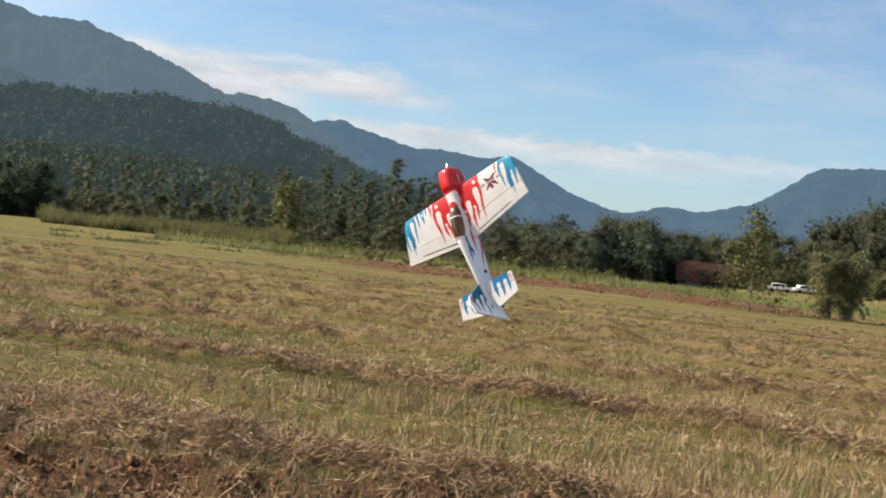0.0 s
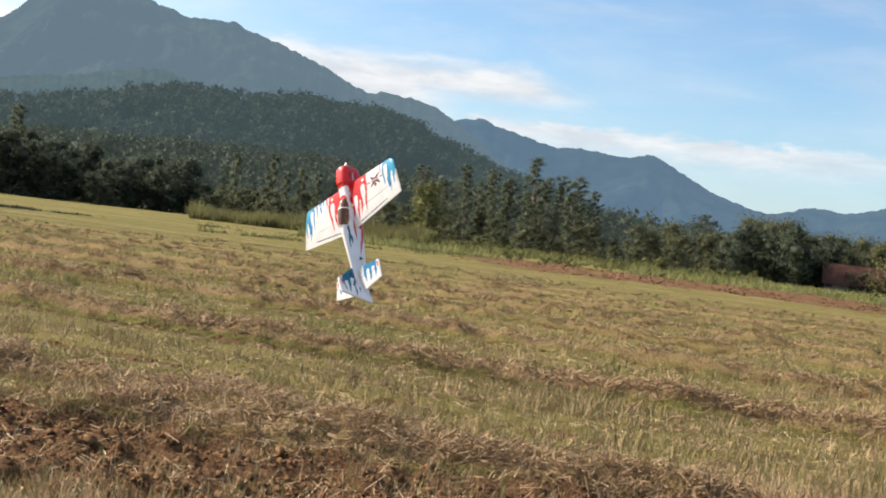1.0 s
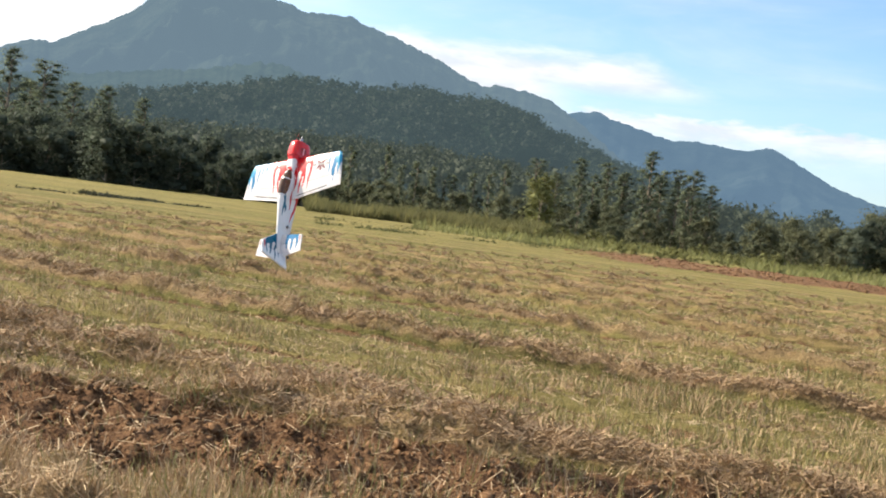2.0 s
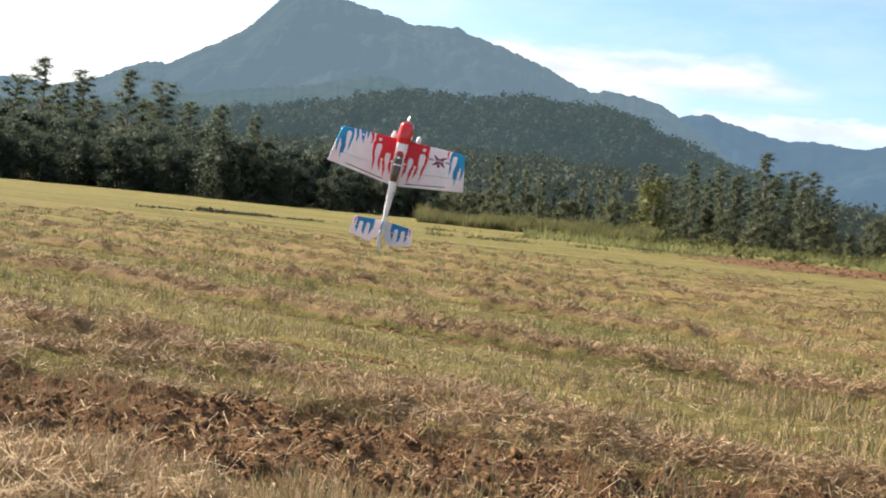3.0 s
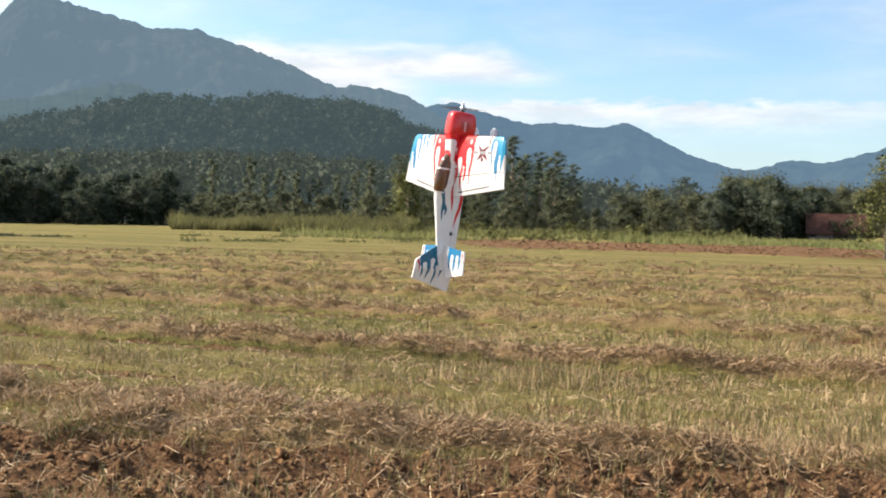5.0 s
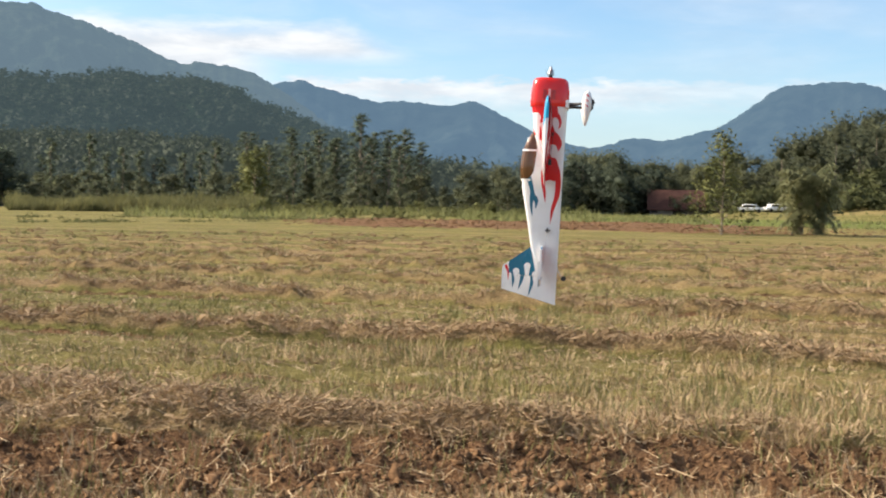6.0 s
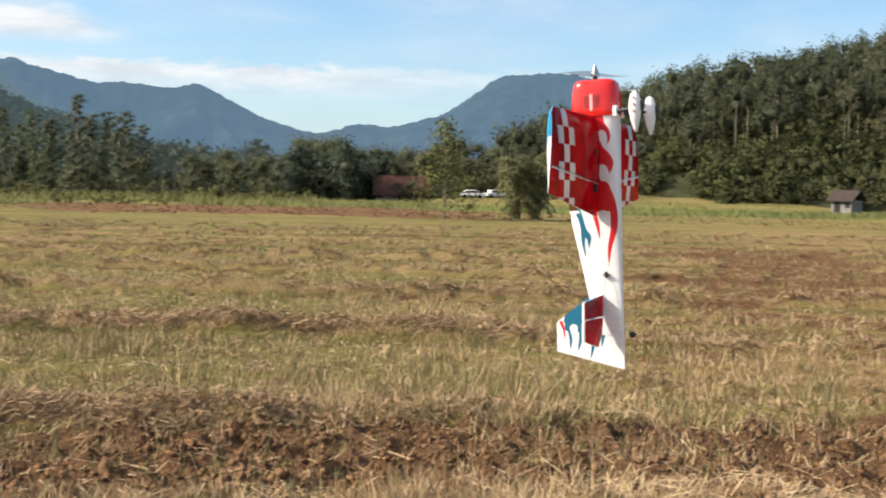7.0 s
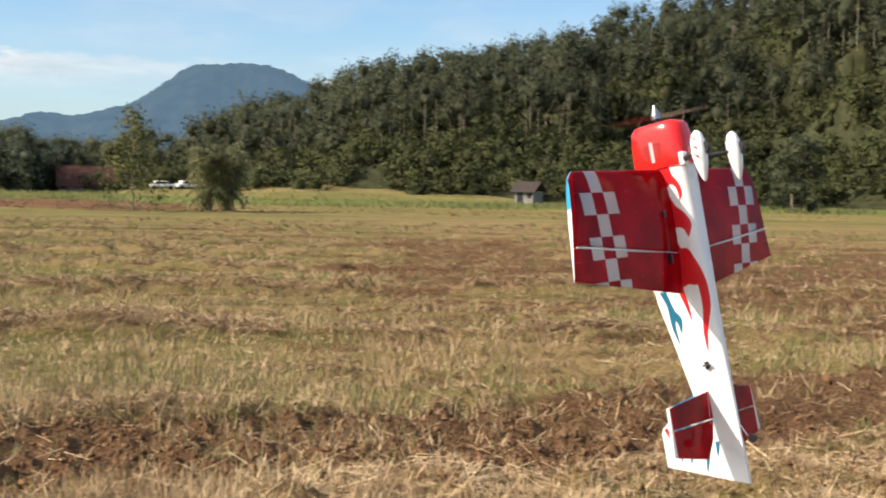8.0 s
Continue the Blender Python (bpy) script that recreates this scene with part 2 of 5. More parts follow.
# ---- building blocks ----
def mesh_object(name, verts, faces, mat, parent=None, label="", smooth=False, m=None):
    me = bpy.data.meshes.new(name)
    me.from_pydata([tuple(v) for v in verts], [], faces)
    me.materials.append(mat)
    if smooth:
        me.polygons.foreach_set("use_smooth", np.ones(len(me.polygons), dtype=bool))
    ob = new(name, me)
    ob.parent = parent
    if m is not None:
        ob.matrix_basis = m
    return tagged(ob, label)


def fast_mesh(name, verts, quads, mat, sides=4):
    """A large mesh from arrays."""
    me = bpy.data.meshes.new(name)
    verts, quads = np.asarray(verts, np.float32), np.asarray(quads, np.int32)
    me.vertices.add(len(verts))
    me.vertices.foreach_set("co", verts.ravel())
    me.loops.add(quads.size)
    me.loops.foreach_set("vertex_index", quads.ravel())
    me.polygons.add(len(quads))
    me.polygons.foreach_set("loop_start", np.arange(0, quads.size, sides, dtype=np.int32))
    me.update(calc_edges=True)
    me.materials.append(mat)
    return new(name, me)


def part(name, bm, mat, parent, label="", smooth=True):
    me = bpy.data.meshes.new(name)
    bm.normal_update()
    bm.to_mesh(me)
    bm.free()
    me.materials.append(mat)
    if smooth:
        me.polygons.foreach_set("use_smooth", np.ones(len(me.polygons), dtype=bool))
        me.set_sharp_from_angle(angle=radians(40))
    ob = new(name, me)
    ob.parent = parent
    return tagged(ob, label)


def hashed(ix, iy, seed):
    h = (ix.astype(np.int64) * 374761393 + iy.astype(np.int64) * 668265263 + seed * 974634541) & 0xFFFFFFFF
    h = ((h ^ (h >> 13)) * 1274126177) & 0xFFFFFFFF
    return ((h ^ (h >> 16)) & 0xFFFF) / 65535.0


def value_noise(x, y, seed=0, octaves=3):
    """Smooth noise in 0..1 over arrays."""
    total, amp, norm = np.zeros_like(x), 1.0, 0.0
    for o in range(octaves):
        ix, iy = np.floor(x), np.floor(y)
        fx, fy = x - ix, y - iy
        fx, fy = fx * fx * (3 - 2 * fx), fy * fy * (3 - 2 * fy)
        a, b = hashed(ix, iy, seed + o), hashed(ix + 1, iy, seed + o)
        c, d = hashed(ix, iy + 1, seed + o), hashed(ix + 1, iy + 1, seed + o)
        total += amp * ((a * (1 - fx) + b * fx) * (1 - fy) + (c * (1 - fx) + d * fx) * fy)
        norm += amp
        x, y, amp = x * 2.03 + 17.1, y * 2.03 + 9.7, amp * 0.5
    return total / norm


def step(x, lo, hi):
    t = np.clip((x - lo) / (hi - lo), 0, 1)
    return t * t * (3 - 2 * t)


# ---- the field ----
def zones(x, y):
    """Bare soil, green growth, straw windrows and height of the ground."""
    r = np.hypot(x, y)
    az = np.degrees(np.arctan2(x, y))
    wob = value_noise(x * 0.25, y * 0.25, 3) - 0.5
    across = 0.28 * x + 0.96 * y + wob * 1.2
    plough = step(y - 0.02 * x + wob * 1.0, 5.6, 6.2) * (1 - step(y - 0.02 * x + wob * 1.4, 7.9, 8.5)) * step(value_noise(x * 0.35, y * 0.9, 21), 0.12, 0.34)
    furrow = 0.5 + 0.5 * np.cos((0.28 * x + 0.96 * y + wob) * 2 * np.pi / 1.15)
    right = (0.55 + 0.45 * step(furrow, 0.25, 0.6)) * step(az + wob * 12, 19, 27) * (1 - step(r, 38, 50)) * step(value_noise(x * 0.3, y * 0.55, 31), 0.22, 0.40) * step(r, 5, 7) * (0.5 + 0.5 * step(r, 13, 19))
    band = step(across + wob * 8, 73, 77) * (1 - step(across + wob * 10, 106, 113)) * step(az, -9, -1) * step(value_noise(x * 0.10, y * 0.35, 41), 0.25, 0.50) * (1 - 0.7 * step(az, 10, 20))
    line = 0.28 * x + 0.96 * y + (value_noise(x * 0.06, y * 0.06, 5) - 0.5) * 0.7 + (value_noise(x * 0.9, y * 0.9, 4) - 0.5) * 0.20
    rows = (0.5 + 0.5 * np.cos(line * 2 * np.pi / 2.7)) * (0.90 + 0.10 * np.cos((line - 13.5) * 2 * np.pi / 5.4))
    # soil ruts beside the rows, their dark tone also standing for shade
    rut_shade = step(np.cos((line + 0.55) * 2 * np.pi / 2.7), 0.86, 0.97) * step(value_noise(x * 0.5, y * 0.5, 52), 0.25, 0.5) * (1 - step(r, 50, 90)) * (1 - plough) * step(r, 9, 11)
    soil = np.maximum(np.maximum(np.maximum(plough, right * 0.95), band), rut_shade * 0.85)
    straw = step(rows, 0.80, 0.96) * (0.65 + 0.35 * step(value_noise(x * 0.7, y * 0.7, 51), 0.15, 0.45)) * (1 - step(r, 60, 110)) * (1 - plough)
    straw = straw * (1 - 0.8 * right)
    straw = np.maximum(straw, step(y + 0.1 * x + wob * 2, 9.8, 8.2) * step(value_noise(x * 0.5, y * 0.9, 55), 0.3, 0.55) * 0.85 * (1 - plough))
    green = 0.42 + 0.20 * (1 - step(az, 5, 20)) * (1 - straw) + 0.50 * step(value_noise(x * 0.22 + 5, y * 0.6, 61), 0.38, 0.68) * (1 - straw) + 0.12 * step(r, 20, 60) - 0.30 * step(az, 16, 34) * (1 - step(r, 60, 90))
    green = green + 0.75 * step(across + wob * 12, 108, 116) + 0.10 * step(r, 8.5, 10) * (1 - step(r, 13, 17)) * step(value_noise(x * 0.5, y * 0.5, 66), 0.45, 0.6)
    near = 1 - step(r, 30, 60)
    z = (value_noise(x * 6, y * 6, 71, 3) - 0.5) * 0.055 * near * (1 + 3.6 * np.maximum(plough, right * 0.4))
    z += (value_noise(x * 14, y * 14, 75, 2) - 0.5) * 0.03 * near * (1 + plough)
    z += straw * near * (0.08 + 0.13 * step(value_noise(x * 3.6, y * 3.6, 77, 2), 0.30, 0.80)) - plough * 0.03 - rut_shade * 0.06 * near
    z += (value_noise(x * 2.6, y * 2.6, 79, 2) - 0.5) * 0.075 * near * step(r, 7, 12)
    z += (value_noise(x * 0.05, y * 0.05, 81, 2) - 0.5) * 0.10 * step(r, 4, 20)
    z -= right * 0.14 * furrow * near
    z += band * (value_noise(x * 0.9, y * 0.9, 83, 2)) * 0.35
    straw = np.maximum(straw, step(r, 200, 206) * step(az, 17, 19) * (1 - step(az, 31, 33)) * 0.45)
    z += (1.0 + 1.3 * step(az, 17.5, 20.5)) * step(r, 190, 224) * step(az, 12, 15) * (1 - step(az, 29, 33))
    z += step(r, 190, 900) * step(az, 8, 40) * 14.0
    return soil, np.clip(green, 0, 1), straw, z


def ground_height(x, y):
    return float(zones(np.array([x]), np.array([y]))[3][0])


def lawn(x, y):
    """The fresh green strip beyond the ploughed band."""
    az = np.degrees(np.arctan2(x, y))
    across = 0.28 * x + 0.96 * y
    return step(across, 112, 120) * (1 - step(across, 175, 200)) * step(az, -3, 6) * (0.55 + 0.6 * value_noise(x * 0.05, y * 0.12, 99))



def make_ground():
    rings = [0.02, 0.6, 1.5, 2.5, 3.2]
    while rings[-1] < 60:
        rings.append(rings[-1] * 1.0092 + 0.004)
    while rings[-1] < 240:
        rings.append(rings[-1] * 1.013)
    while rings[-1] < 4600:
        rings.append(rings[-1] * 1.035)
    angles = np.concatenate([np.arange(-42, 56, 0.25), np.arange(56, 318, 4.0)])
    rr, aa = np.meshgrid(np.array(rings), np.radians(angles), indexing="ij")
    x, y = rr * np.sin(aa), rr * np.cos(aa)
    soil, green, straw, z = zones(x, y)
    n, k = rr.shape
    verts = np.stack([x, y, z], -1).reshape(-1, 3)
    i, j = np.meshgrid(np.arange(n - 1), np.arange(k), indexing="ij")
    j2 = (j + 1) % k
    quads = np.stack([i * k + j, i * k + j2, (i + 1) * k + j2, (i + 1) * k + j], -1).reshape(-1, 4)[:, ::-1]
    ob = fast_mesh("ground", verts, quads, M_FIELD)   # the innermost ring is a finger wide
    for name, data in (("soil", soil), ("green", green), ("straw", straw), ("lawn", lawn(x, y))):
        a = ob.data.attributes.new(name, "FLOAT", "POINT")
        a.data.foreach_set("value", data.astype(np.float32).ravel())
    ob.data.polygons.foreach_set("use_smooth", np.ones(len(ob.data.polygons), dtype=bool))
    tagged(ob, "mown stubble field with straw windrows and ploughed soil", "field", kind="structure")


make_ground()


# ---- mountains ----
def ridge_mesh(name, distance, depth, summits, mat, label, rough, seed, az_lo, az_hi, floor=0.0, cols=520):
    """A mountain range whose crest runs over its summits (azimuth, elevation in degrees), falling towards the valley with spurs and gullies."""
    rows = 34
    az = np.linspace(az_lo, az_hi, cols)
    crest = np.interp(az, [s[0] for s in summits], [s[1] for s in summits])
    half = 4 * cols // 520
    kernel = np.hanning(2 * half + 1)
    crest = np.convolve(np.pad(crest, half, mode="edge"), kernel / kernel.sum(), mode="valid")
    crest = crest + (value_noise(az * 1.1, az * 0 + seed, seed, 4) - 0.5) * rough * 2.2
    crest = crest + (value_noise(az * 7.0, az * 0 + seed, seed + 3, 3) - 0.5) * rough * 2.0
    if cols > 520:                               # tree tops along the skyline
        crest = crest + (value_noise(az * 4.5, az * 0 + seed, seed + 7, 2) - 0.5) * 0.16 * step(value_noise(az * 0.8, az * 0, seed + 9, 2), 0.2, 0.7)
    verts = np.zeros((rows + 6, cols, 3))
    for i in range(rows + 6):
        t = i / (rows - 1)                       # 0 foot, 1 crest, beyond: the far side
        up = min(t, 2 - t)
        d = distance - depth * (1 - t)
        wx, wy = d * np.sin(np.radians(az)), d * np.cos(np.radians(az))
        fold = 1 - np.abs(2 * value_noise(wx / (distance * 0.09), wy / (distance * 0.16), seed + 5, 5) - 1)
        body = math.sin(min(t, 1) * math.pi) ** 0.8
        d = d - (fold - 0.6) * depth * 0.35 * body
        height = EYE + np.tan(np.radians(crest)) * distance
        z = floor + (height - floor) * (up ** 1.1) + (fold - 0.7) * height * 0.42 * body * (1.15 - t if t < 1 else 0.15)
        verts[i, :, 0], verts[i, :, 1], verts[i, :, 2] = d * np.sin(np.radians(az)), d * np.cos(np.radians(az)), z
    i, j = np.meshgrid(np.arange(rows + 5), np.arange(cols - 1), indexing="ij")
    quads = np.stack([i * cols + j, i * cols + j + 1, (i + 1) * cols + j + 1, (i + 1) * cols + j], -1).reshape(-1, 4)
    ob = fast_mesh(name, verts.reshape(-1, 3), quads, mat)
    ob.data.polygons.foreach_set("use_smooth", np.ones(len(ob.data.polygons), dtype=bool))
    tagged(ob, label, "mountain", kind="structure")
    return verts


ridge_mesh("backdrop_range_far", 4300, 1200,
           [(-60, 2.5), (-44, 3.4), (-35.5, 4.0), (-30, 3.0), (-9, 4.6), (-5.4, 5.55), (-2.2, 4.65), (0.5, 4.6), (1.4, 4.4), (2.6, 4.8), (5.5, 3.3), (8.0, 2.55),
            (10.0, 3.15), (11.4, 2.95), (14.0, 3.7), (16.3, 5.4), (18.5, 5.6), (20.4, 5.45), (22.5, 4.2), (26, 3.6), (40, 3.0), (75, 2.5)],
           M_FARMOUNT, "distant forested mountain range, blue from added haze, with a flat-topped summit", 0.05, 11, -60, 75, cols=1000)
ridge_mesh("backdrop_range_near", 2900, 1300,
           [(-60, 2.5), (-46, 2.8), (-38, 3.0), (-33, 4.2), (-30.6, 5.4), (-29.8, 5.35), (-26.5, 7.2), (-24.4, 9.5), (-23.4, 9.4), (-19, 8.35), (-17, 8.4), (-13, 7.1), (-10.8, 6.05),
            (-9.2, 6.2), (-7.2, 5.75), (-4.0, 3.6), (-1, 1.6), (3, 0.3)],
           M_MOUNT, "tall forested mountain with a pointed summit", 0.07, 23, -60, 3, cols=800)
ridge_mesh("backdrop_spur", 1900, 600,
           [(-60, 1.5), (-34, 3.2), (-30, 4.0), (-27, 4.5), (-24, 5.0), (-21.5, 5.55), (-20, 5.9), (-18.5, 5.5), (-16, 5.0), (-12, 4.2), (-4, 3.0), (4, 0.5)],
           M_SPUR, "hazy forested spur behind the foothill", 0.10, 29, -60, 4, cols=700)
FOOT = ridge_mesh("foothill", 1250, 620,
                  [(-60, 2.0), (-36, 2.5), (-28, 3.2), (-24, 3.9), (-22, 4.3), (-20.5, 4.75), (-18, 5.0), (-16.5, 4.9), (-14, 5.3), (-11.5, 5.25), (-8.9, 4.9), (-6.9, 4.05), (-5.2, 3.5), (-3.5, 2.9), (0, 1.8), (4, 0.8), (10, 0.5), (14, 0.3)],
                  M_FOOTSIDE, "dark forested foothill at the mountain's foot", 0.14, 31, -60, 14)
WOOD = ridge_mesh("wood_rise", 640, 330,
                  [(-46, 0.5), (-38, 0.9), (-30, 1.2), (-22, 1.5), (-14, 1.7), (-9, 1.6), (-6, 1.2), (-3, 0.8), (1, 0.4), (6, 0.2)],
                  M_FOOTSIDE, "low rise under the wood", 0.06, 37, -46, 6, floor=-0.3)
HILL = ridge_mesh("wooded_hill", 420, 215,
                  [(15, 0.3), (17, 0.8), (18, 1.5), (20, 1.9), (22, 2.7), (25, 4.1), (29, 4.4), (33, 5.5), (37, 6.8), (42, 8.6), (50, 10.5), (60, 11.5), (80, 9.0)],
                  M_HILLSIDE, "steep wooded hill at the field's edge", 0.15, 43, 15, 80, floor=-0.3)


def leaf_sprays(centres, sizes, rng):
    """Small leaf sprays as tilted three-cornered blades round the given centres."""
    n = len(centres)
    a = rng.normal(size=(n, 3))
    a /= np.linalg.norm(a, axis=1, keepdims=True) + 1e-9
    b = rng.normal(size=(n, 3))
    b -= a * (a * b).sum(1, keepdims=True)
    b /= np.linalg.norm(b, axis=1, keepdims=True) + 1e-9
    s = np.asarray(sizes).reshape(-1, 1)
    w = s * rng.uniform(0.45, 0.8, (n, 1))
    v = np.stack([centres - a * s - b * w * 0.8, centres + b * w, centres + a * s - b * w * 0.5], 1)
    return v.reshape(-1, 3), np.arange(3 * n).reshape(-1, 3)


def ball(level):
    bm = bmesh.new()
    bmesh.ops.create_icosphere(bm, subdivisions=level, radius=1.0)
    bm.verts.index_update()
    v = np.array([x.co[:] for x in bm.verts])
    f = np.array([[x.index for x in y.verts] for y in bm.faces])
    bm.free()
    return v, f


BALLS = {1: ball(1), 2: ball(2)}


def leaf_masses(centres, radii, rng, level=1, ragged=0.22):
    """The dense, lumpy inside of each crown lobe."""
    bv, bf = BALLS[level]
    n = len(centres)
    v = centres[:, None, :] + bv[None] * radii[:, None, :] * (1 + rng.normal(size=(n, len(bv), 1)) * ragged)
    f = bf[None] + np.arange(n)[:, None, None] * len(bv)
    return v.reshape(-1, 3), f.reshape(-1, 3)


def soft_shade(ob, inside, lift=0.35):
    """Leaves that share the rounded shading of the bough they grow on; inside gives the bough's heart for each corner."""
    me = ob.data
    co = np.empty(len(me.vertices) * 3, np.float32)
    me.vertices.foreach_get("co", co)
    n = co.reshape(-1, 3) - inside
    n /= np.linalg.norm(n, axis=1, keepdims=True) + 1e-6
    n[:, 2] += lift
    n += np.random.default_rng(3).normal(size=n.shape) * 0.45
    n /= np.linalg.norm(n, axis=1, keepdims=True) + 1e-6
    me.polygons.foreach_set("use_smooth", np.ones(len(me.polygons), dtype=bool))
    me.normals_split_custom_set_from_vertices(n.tolist())


def joined(*meshes):
    v, f, k = [], [], 0
    for a, b in meshes:
        v.append(a)
        f.append(b + k)
        k += len(a)
    return np.concatenate(v), np.concatenate(f)


def on_slope(grid, t, u):
    """A point on a hill's near side, from foot (0) to crest (1)."""
    n, k, _ = grid.shape
    i, j = t * 33, u * (k - 1)
    i0, j0 = np.clip(np.floor(i).astype(int), 0, 32), np.clip(np.floor(j).astype(int), 0, k - 2)
    fi, fj = (i - i0)[:, None], (j - j0)[:, None]
    g = grid
    return (g[i0, j0] * (1 - fi) * (1 - fj) + g[i0 + 1, j0] * fi * (1 - fj) + g[i0, j0 + 1] * (1 - fi) * fj + g[i0 + 1, j0 + 1] * fi * fj)


def crowd(name, grid, count, sprays, height, radius, leaf, mat, label, seed, trunks=None, u_lo=0.0, u_hi=1.0, t_lo=0.0, squash=(0.6, 1.0), level=1, clear=()):
    """A forest on a hill side: many uneven crowns of dense lobes and leaf sprays, with bare stems between."""
    rng = np.random.default_rng(seed)
    t, u = t_lo + (1.0 - t_lo) * rng.uniform(0.0, 1.0, count) ** 0.9, rng.uniform(u_lo, u_hi, count)
    foot = on_slope(grid, t, u)
    for az0, az1, reach in clear:   # open yards at the foot of the slope
        az = np.degrees(np.arctan2(foot[:, 0], foot[:, 1]))
        keep = (az < az0) | (az > az1) | (np.hypot(foot[:, 0], foot[:, 1]) > reach)
        foot, t, u = foot[keep], t[keep], u[keep]
    count = len(foot)
    h = height * rng.uniform(0.55, 1.2, count)
    r = radius * rng.uniform(0.55, 1.3, count)
    sq = rng.uniform(squash[0], squash[1], count)
    top = foot.copy()
    top[:, 2] += h - r * sq * 0.7
    size = np.stack([r, r, r * sq], 1)
    d = rng.normal(size=(count, sprays, 3))
    d /= np.linalg.norm(d, axis=2, keepdims=True)
    d[:, :, 2] = np.where(d[:, :, 2] < -0.5, -d[:, :, 2], d[:, :, 2])
    c = top[:, None, :] + d * rng.uniform(0.30, 1.18, (count, sprays, 1)) * size[:, None, :]
    mesh = joined(leaf_masses(top, size * 0.42, rng, level, 0.3), leaf_sprays(c.reshape(-1, 3), np.repeat(r, sprays) * leaf * rng.uniform(0.6, 1.3, count * sprays), rng))
    ob = fast_mesh(name, *mesh, mat, 3)
    soft_shade(ob, np.concatenate([np.repeat(top, len(BALLS[level][0]), 0), np.repeat(top, sprays * 3, 0)]))
    tagged(ob, label, "forest", kind="stuff")
    if trunks is not None:
        pick = np.where(rng.uniform(size=count) < 0.4)[0]
        f, hh = foot[pick], h[pick]
        w = hh * 0.009 + 0.02
        ang = rng.uniform(0, 6.28, len(pick))
        verts = []
        for k in range(3):
            a = ang + k * 2.094
            verts.append(f + np.stack([np.cos(a) * w, np.sin(a) * w, -0.5 + 0 * w], 1))
        for k in range(3):
            a = ang + k * 2.094
            verts.append(f + np.stack([np.cos(a) * w * 0.5, np.sin(a) * w * 0.5, hh * 0.9], 1))
        verts = np.stack(verts, 1)
        base = np.arange(len(pick))[:, None] * 6
        q = np.concatenate([base + np.array([[k, (k + 1) % 3, 3 + (k + 1) % 3, 3 + k]]) for k in range(3)])
        tagged(fast_mesh(trunks, verts.reshape(-1, 3), q, M_BARK), "pale bare stems of the hill forest", "tree trunks", kind="stuff")


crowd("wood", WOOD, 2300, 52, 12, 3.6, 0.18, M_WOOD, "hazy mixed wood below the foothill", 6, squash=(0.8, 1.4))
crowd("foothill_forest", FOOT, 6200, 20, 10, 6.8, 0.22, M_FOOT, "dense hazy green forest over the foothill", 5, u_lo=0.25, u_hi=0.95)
crowd("hill_scrub", HILL, 3500, 62, 3.9, 2.6, 0.17, M_HILL, "green scrub and bushes covering the hill", 7, u_lo=0.0, u_hi=0.6, t_lo=0.0, clear=((13.6, 17.2, 226), (23.6, 25.2, 224)))
crowd("hill_forest", HILL, 1250, 130, 13, 2.7, 0.135, M_HILLTREE, "tall thin grey-green trees on the upper hill", 9, "hill_forest_stems", u_lo=0.02, u_hi=0.6, t_lo=0.20, squash=(1.0, 1.9))


# ---- trees ----
def tube(bm, pts, radii, sides=6):
    """A tapered limb along points."""
    rings = []
    for k, (p, r) in enumerate(zip(pts, radii)):
        p = Vector(p)
        d = (Vector(pts[min(k + 1, len(pts) - 1)]) - Vector(pts[max(k - 1, 0)])).normalized()
        a = d.orthogonal().normalized()
        b = d.cross(a)
        rings.append([bm.verts.new(p + (a * math.cos(t) + b * math.sin(t)) * r) for t in (2 * math.pi * s / sides for s in range(sides))])
    for r0, r1 in zip(rings, rings[1:]):
        for s in range(sides):
            bm.faces.new((r0[s], r0[(s + 1) % sides], r1[(s + 1) % sides], r1[s]))
    bm.faces.new(rings[0][::-1])
    bm.faces.new(rings[-1])


